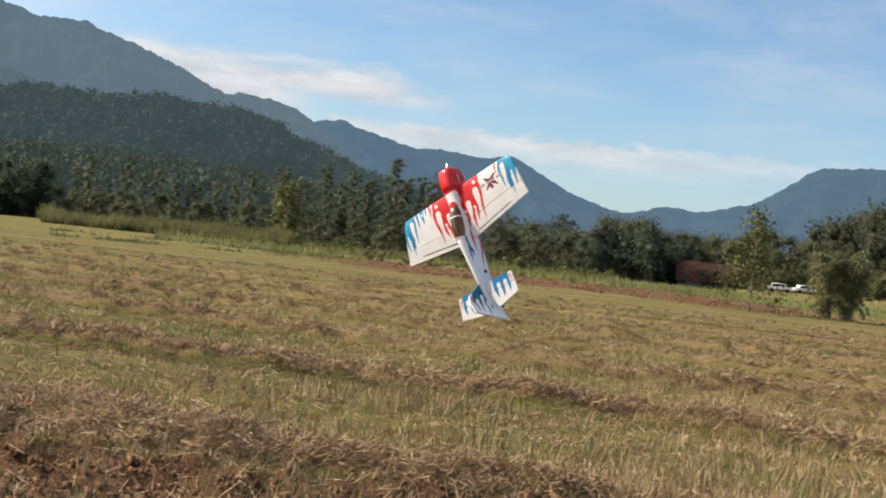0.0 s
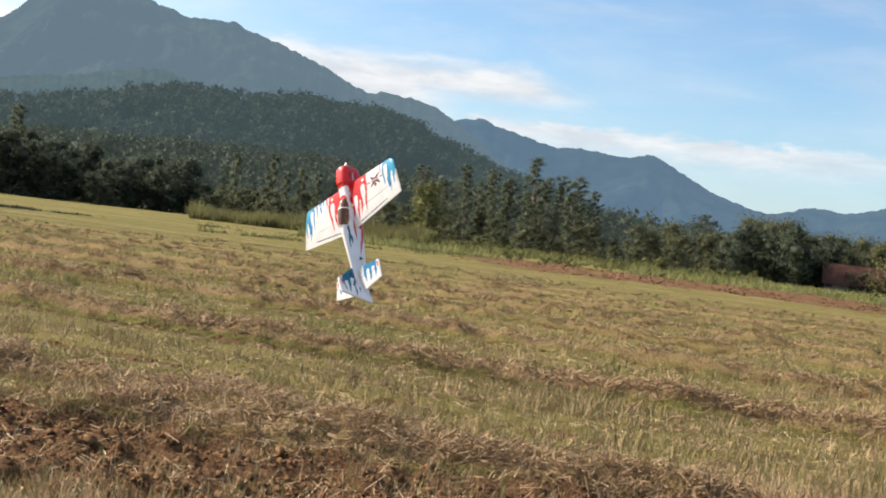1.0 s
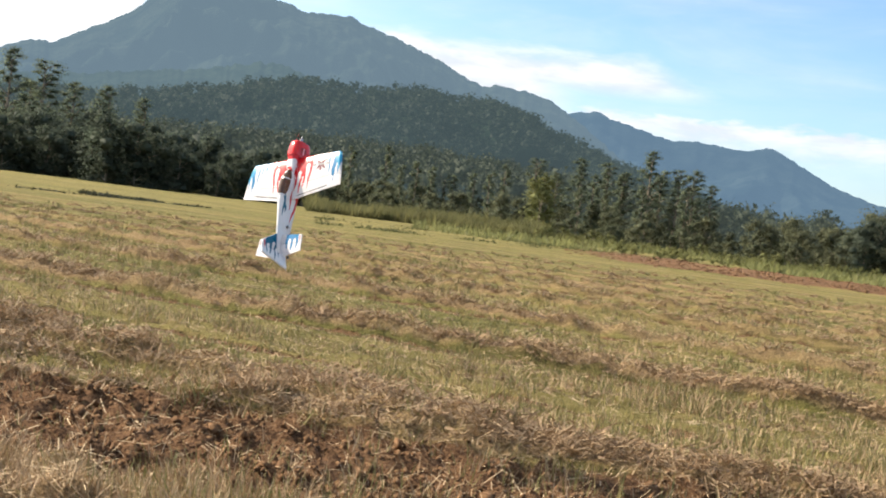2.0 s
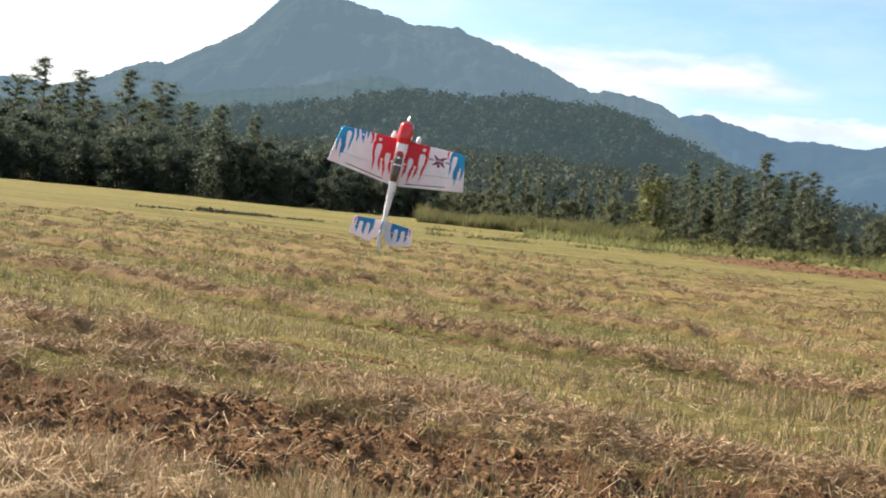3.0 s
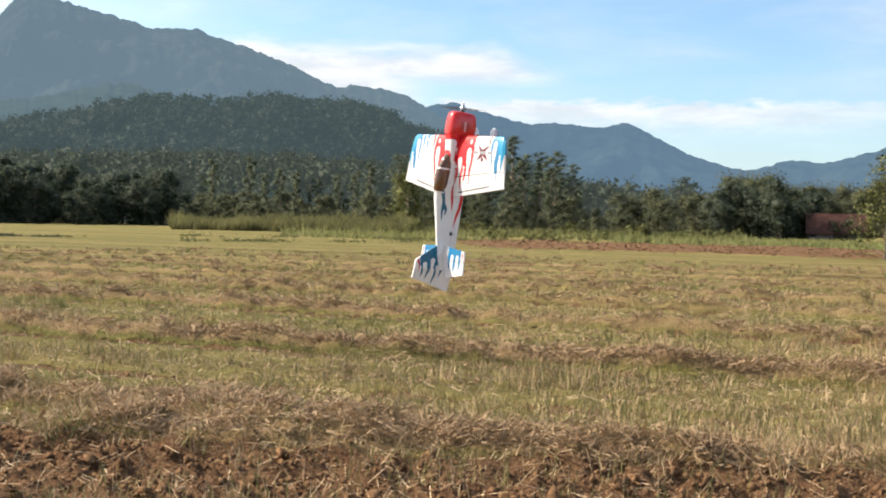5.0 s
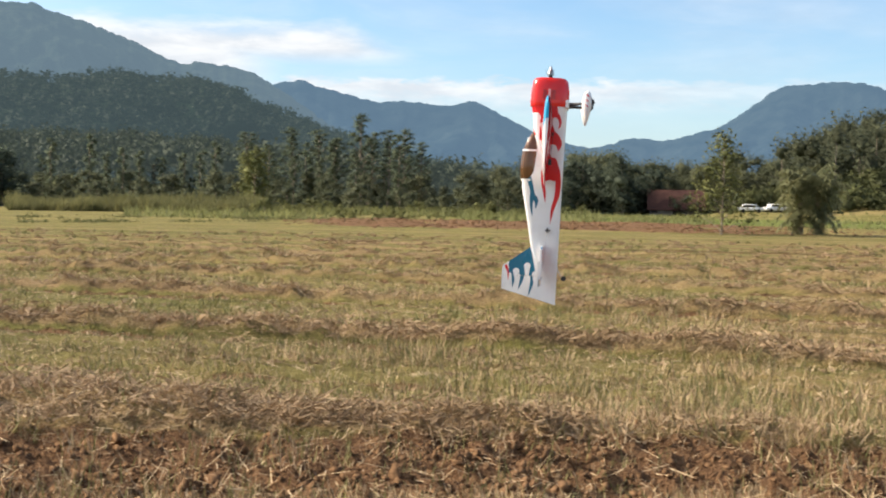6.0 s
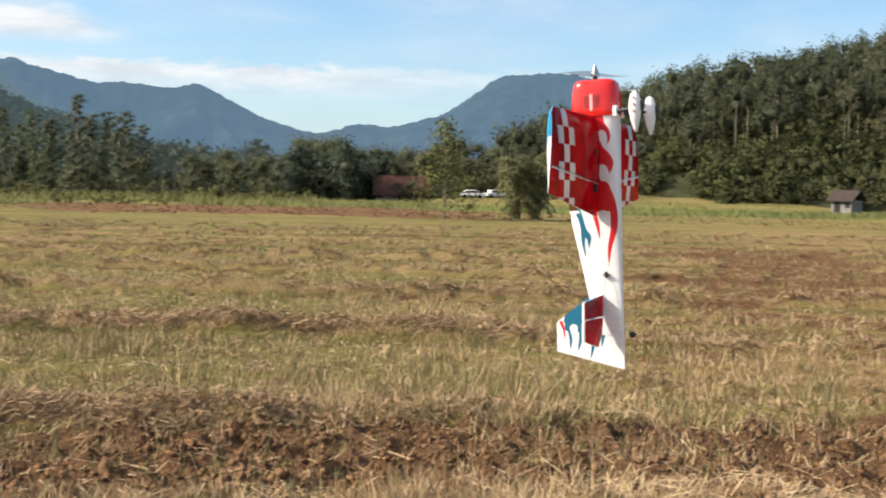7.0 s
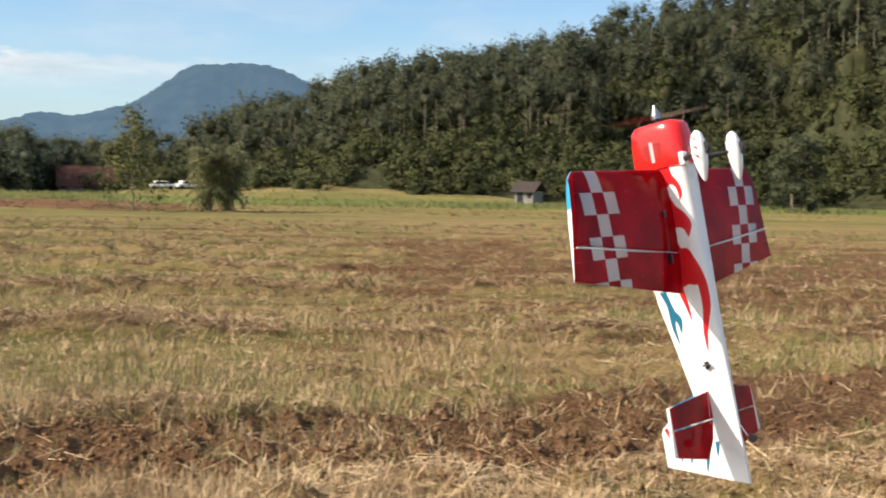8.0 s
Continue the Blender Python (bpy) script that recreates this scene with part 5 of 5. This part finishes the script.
def stab_paint(side):
    def fn(co):
        a, z = np.abs(co[:, 0]), co[:, 2]
        top = co[:, 1] < 0.007
        blue = np.minimum(np.minimum(z + 0.688, 0.188 - a), a - 0.062)
        for path, widths in ((((0.076, -0.66), (0.080, -0.70), (0.088, -0.742)), (0.013, 0.009, 0.0005)), (((0.128, -0.66), (0.130, -0.715), (0.120, -0.755)), (0.014, 0.010, 0.0005)),
                             (((0.176, -0.66), (0.180, -0.70), (0.172, -0.745)), (0.012, 0.009, 0.0005))):
            blue = np.maximum(blue, stroke(a, z, path, widths))
        for x0 in (0.103, 0.154):
            blue = np.minimum(blue, -stroke(a, z, ((x0, -0.665), (x0, -0.69), (x0 - 0.002, -0.74)), (0.014, 0.013, 0.012)))
        red = tongue(a, z, (0.198, -0.64), (0.200, -0.70), 0.006, 0.003)
        return dict(blue=np.where(top, blue, -1), red=np.where(top, red, -1), cyan=-np.ones_like(a), dark=-np.ones_like(a), grey=-np.ones_like(a), ink=-np.ones_like(a),
                    check=-np.ones_like(a), edge=np.maximum(a - 0.212, -1))
    return fn


def under_faces(ob):
    """The lower side of a tail board is covered in deep red film."""
    ob.data.materials.append(M_UNDER)
    for f in ob.data.polygons:
        if f.normal.y > 0.5:
            f.material_index = 1


def aeroplane():
    root = new("model_aeroplane")
    tagged(root, "red and white aerobatic model aeroplane with blue flames hovering nose up", "model aeroplane")
    deck = [(-0.015, -0.072, 0.079, 0.046), (-0.06, -0.064, 0.079, 0.044), (-0.13, -0.057, 0.078, 0.041), (-0.20, -0.045, 0.077, 0.038), (-0.30, -0.062, 0.077, 0.033),
            (-0.335, -0.094, 0.077, 0.029), (-0.37, -0.092, 0.077, 0.026), (-0.50, -0.064, 0.077, 0.018), (-0.62, -0.040, 0.077, 0.012), (-0.745, -0.012, 0.077, 0.007)]
    loft("fuselage", deck, M_BODY, root, "white fuselage with red and blue flames", 132, 3.6, body_paint, 16)
    loft("cowl", [(0.103, -0.048, 0.054, 0.030), (0.099, -0.062, 0.067, 0.041), (0.088, -0.071, 0.077, 0.047), (0.05, -0.077, 0.084, 0.051), (0.0, -0.079, 0.085, 0.052), (-0.020, -0.077, 0.084, 0.050)],
         M_COWL, root, "glossy red engine cowl", 40, 3.4, None, 2)
    cowl = root.children[-1]
    for s in (-1, 1):
        for col in (-0.018, 0.018):
            for k in range(5):
                bm = bmesh.new()
                z = 0.045 - k * 0.0085
                box(bm, s * 0.0505 - 0.003, s * 0.0505 + 0.003, col - 0.008, col + 0.008, z - 0.0022, z + 0.0022)
                part("louvre", bm, M_VENT, cowl, smooth=False)
        bm = bmesh.new()
        box(bm, s * 0.0512 - 0.0025, s * 0.0512 + 0.0025, -0.005, 0.005, -0.002, 0.052)
        part("lettering_bar", bm, M_LOGO, cowl, "pale lettering strip", smooth=False)
    # spinner and propeller
    bm = bmesh.new()
    bmesh.ops.create_cone(bm, cap_ends=True, segments=24, radius1=0.014, radius2=0.002, depth=0.030, matrix=pose(0, 0, 0.140))
    bmesh.ops.create_cone(bm, cap_ends=True, segments=24, radius1=0.014, radius2=0.014, depth=0.008, matrix=pose(0, 0, 0.120))
    part("spinner", bm, M_STEEL, root, "small polished spinner")
    bm = bmesh.new()
    bmesh.ops.create_cone(bm, cap_ends=True, segments=16, radius1=0.008, radius2=0.008, depth=0.03, matrix=pose(0, 0, 0.110))
    part("shaft", bm, M_BLACK, root)
    bm = bmesh.new()
    for s in (-1, 1):
        rings = []
        for k in range(9):
            t = k / 8
            chord, twist = 0.026 * math.sin(math.pi * min(1, 0.25 + 0.72 * t)) + 0.003, radians(42 - 30 * t)
            r = 0.006 + 0.134 * t
            rings.append([bm.verts.new((s * r, s * (math.cos(twist) * c * chord / 2 - math.sin(twist) * h), math.sin(twist) * c * chord / 2 + math.cos(twist) * h))
                          for c, h in ((-1, 0), (0, 0.0022), (1, 0), (0, -0.0012))])
        for a, b in zip(rings, rings[1:]):
            for k in range(4):
                bm.faces.new((a[k], a[(k + 1) % 4], b[(k + 1) % 4], b[k]))
        bm.faces.new(rings[-1])
    bmesh.ops.create_cone(bm, cap_ends=True, segments=16, radius1=0.010, radius2=0.010, depth=0.010)
    bmesh.ops.recalc_face_normals(bm, faces=bm.faces[:])
    propeller = part("propeller", bm, M_PROP, root, "two-bladed brown propeller")
    propeller.matrix_basis = pose(0, 0, 0.122)
    # wings with ailerons
    for side, word in ((1, "right"), (-1, "left")):
        wing = wing_piece("wing", root, side, 0.0, 0.675, "wing half, white with flames above, red with checks below")
        wing_piece("aileron", wing, side, 0.682, 1.0, "", 110, 26)
        bm = bmesh.new()
        tube(bm, [(side * 0.045, 0.0105, -0.246), (side * 0.478, 0.0075, -0.2045)], [0.0035, 0.0028], 8)
        part("hinge_strip", bm, M_PANT, wing, "white hinge strip")
        bm = bmesh.new()
        box(bm, side * 0.09 - 0.003, side * 0.09 + 0.003, 0.006, 0.026, -0.272, -0.246, 0.001)
        part("control_horn", bm, M_BLACK, wing, smooth=False)
        bm = bmesh.new()
        box(bm, side * 0.09 - 0.005, side * 0.09 + 0.005, 0.012, 0.028, -0.150, -0.134, 0.001)
        part("servo", bm, M_BLACK, wing, smooth=False)
        bm = bmesh.new()
        tube(bm, [(side * 0.09, 0.026, -0.145), (side * 0.09, 0.020, -0.255)], [0.0010, 0.0010], 6)
        part("pushrod", bm, M_BLACK, wing)
        tail = slab("stabilizer", [(side * 0.010, -0.612), (side * 0.2135, -0.627), (side * 0.219, -0.683), (side * 0.012, -0.683)], 0.008, "y", M_TOP, root, stab_paint(side), "tailplane half, white above and red below")
        tail.data.transform(Matrix.Translation((0, 0.007, 0)))
        elev = slab("elevator", [(side * 0.014, -0.686), (side * 0.2195, -0.686), (side * 0.226, -0.749), (side * 0.070, -0.781), (side * 0.030, -0.735)], 0.008, "y", M_TOP, tail, stab_paint(side))
        elev.data.transform(Matrix.Translation((0, 0.007, 0)))
        for o in (tail, elev):
            under_faces(o)
    # fin and rudder
    slab("fin", [(-0.036, -0.615), (-0.150, -0.700), (-0.156, -0.712), (-0.156, -0.742), (0.0, -0.742), (0.0, -0.615)], 0.010, "x", M_BODY, root, fin_paint, "white fin with blue flames", 0.004)
    rudder = slab("rudder", [(-0.156, -0.743), (-0.156, -0.803), (0.077, -0.860), (0.077, -0.743)], 0.010, "x", M_BODY, root, fin_paint, "large white rudder with blue flames", 0.004)
    rudder.data.transform(Matrix.Translation((0, 0, 0.743)))
    rudder.matrix_basis = pose(0, 0, -0.743)
    # canopy with its white frame
    can = [(-0.118, -0.050, -0.020, 0.016), (-0.14, -0.069, -0.020, 0.025), (-0.18, -0.090, -0.020, 0.031), (-0.23, -0.103, -0.020, 0.032), (-0.28, -0.106, -0.020, 0.031), (-0.325, -0.101, -0.02, 0.027), (-0.337, -0.096, -0.02, 0.025)]
    canopy = loft("canopy", can, M_GLASS, root, "dark smoked canopy", 32, 2.4, None, 3)
    loft("canopy_frame", [(-0.205, -0.0985, -0.018, 0.0335), (-0.213, -0.1005, -0.018, 0.0338)], M_PANT, canopy, "white canopy frame band", 32, 2.4)
    loft("canopy_frame", [(-0.331, -0.1005, -0.018, 0.0280), (-0.339, -0.098, -0.018, 0.0275)], M_PANT, canopy, "white canopy frame band", 32, 2.4)
    bm = bmesh.new()
    bmesh.ops.create_uvsphere(bm, u_segments=16, v_segments=10, radius=0.016, matrix=Matrix.Translation((0, -0.070, -0.17)) @ Matrix.Diagonal((1, 0.8, 1.4, 1)))
    part("cockpit_fairing", bm, M_PANT, canopy)
    # undercarriage
    for s in (-1, 1):
        bm = bmesh.new()
        tube(bm, [(s * 0.030, 0.074, -0.010), (s * 0.058, 0.112, -0.008), (s * 0.084, 0.158, -0.006)], [0.009, 0.0065, 0.005], 8)
        leg = part("undercarriage_leg", bm, M_BLACK, root, "black carbon undercarriage leg")
        bm = bmesh.new()
        box(bm, s * 0.035 - 0.012, s * 0.035 + 0.012, 0.070, 0.086, -0.026, 0.010, 0.003)
        part("fairing", bm, M_PANT, leg, smooth=False)
        pant = loft("wheel_pant", [(0.058, 0.155, 0.163, 0.004), (0.050, 0.146, 0.172, 0.012), (0.030, 0.140, 0.178, 0.018), (0.0, 0.138, 0.179, 0.019), (-0.035, 0.144, 0.174, 0.015), (-0.065, 0.153, 0.166, 0.007), (-0.072, 0.158, 0.162, 0.003)],
                    M_PANT, leg, "white teardrop wheel pant with red flames", 24, 2.2, None, 4)
        pant.matrix_basis = pose(s * 0.092, 0, -0.012)
        wheel_bm = bmesh.new()
        bmesh.ops.create_cone(wheel_bm, cap_ends=True, segments=24, radius1=0.017, radius2=0.017, depth=0.012, matrix=pose(s * 0.092, 0.174, -0.002, 0, 90))
        bmesh.ops.bevel(wheel_bm, geom=[e for e in wheel_bm.edges if e.calc_face_angle(0) > 1], offset=0.003, segments=2, affect="EDGES")
        part("wheel", wheel_bm, M_BLACK, leg, "black rubber wheel")
        for k in range(3):
            bm = bmesh.new()
            z = 0.025 - k * 0.022
            tube(bm, [(s * 0.1105 + s * 0.001, 0.152, z + 0.006), (s * 0.1112, 0.160, z), (s * 0.1105, 0.167, z - 0.008)], [0.001, 0.003, 0.0012], 6)
            part("flame_mark", bm, M_REDMARK, leg, smooth=False)
    # tail wheel and rudder gear
    bm = bmesh.new()
    tube(bm, [(0, 0.074, -0.70), (0, 0.092, -0.735), (0, 0.104, -0.745)], [0.002, 0.002, 0.002], 6)
    strut = part("tail_strut", bm, M_STEEL, root)
    bm = bmesh.new()
    bmesh.ops.create_cone(bm, cap_ends=True, segments=20, radius1=0.011, radius2=0.011, depth=0.007, matrix=pose(0, 0.106, -0.745, 0, 90))
    part("tail_wheel", bm, M_BLACK, strut, "small black tail wheel")
    for s in (-1, 1):
        bm = bmesh.new()
        box(bm, s * 0.017 - 0.009, s * 0.017 + 0.009, 0.022, 0.030, -0.555, -0.535, 0.001)
        box(bm, s * 0.024 - 0.003, s * 0.024 + 0.003, 0.016, 0.040, -0.548, -0.543, 0.0005)
        servo = part("tail_servo", bm, M_BLACK, root, smooth=False)
        bm = bmesh.new()
        tube(bm, [(s * 0.027, 0.026, -0.545), (s * 0.04, 0.016, -0.695)], [0.0007, 0.0007], 6)
        part("pushrod", bm, M_STEEL, servo)
    return root, rudder, propeller


PLANE, RUDDER, PROPELLER = aeroplane()


# ---- what moves ----
def motions():
    hover = [
        (0.0, 0.012, 7.259, 0.37, 2.0, -28.9, -45.6),
        (0.5, -0.808, 7.613, 0.312, -0.3, -29.5, -43.7),
        (1.0, -1.61, 8.023, 0.258, -6.9, -27.0, -40.1),
        (1.5, -2.33, 8.247, 0.183, -8.2, -24.6, -34.1),
        (2.0, -2.978, 8.587, 0.291, -17.1, -11.2, -28.2),
        (2.2, -3.125, 8.605, 0.334, -14.6, -4.0, -23.4),
        (3.3, -2.693, 8.163, 0.582, -1.4, 8.4, 22.7),
        (3.5, -2.408, 8.012, 0.619, -1.8, 6.1, 23.5),
        (4.0, -1.717, 7.607, 0.502, -7.4, 0.1, 4.8),
        (4.5, -1.158, 7.18, 0.452, -7.8, 1.4, -30.8),
        (4.7, -0.941, 6.958, 0.479, -5.7, 5.2, -40.3),
        (5.8, 0.372, 5.577, 0.45, -3.4, -2.1, -88.1),
        (6.0, 0.602, 5.346, 0.425, -2.4, -1.7, -96.3),
        (6.5, 1.135, 4.707, 0.348, -0.1, 2.5, -111.6),
        (7.0, 1.587, 4.02, 0.267, 3.3, -0.7, -128.2),
        (7.5, 1.976, 3.371, 0.165, 7.7, 0.7, -144.9),
        (8.0, 2.24, 2.805, 0.051, 12.7, 2.1, -158.8),
    ]
    walk(PLANE, [(t, pose(x, y, EYE + z, rx, ry, rz)) for t, x, y, z, rx, ry, rz in hover])
    swing = [(0.0, -20), (1.0, -18), (1.5, -20), (2.2, -22), (3.3, -4), (4.0, 8), (4.5, 14), (4.7, 16), (5.8, 0), (8.0, 0)]
    walk(RUDDER, [(t, pose(0, 0, -0.743, 0, a)) for t, a in swing])
    walk(PROPELLER, [(k / 30, pose(0, 0, 0.122, 0, 0, 83 * k)) for k in range(241)])


motions()
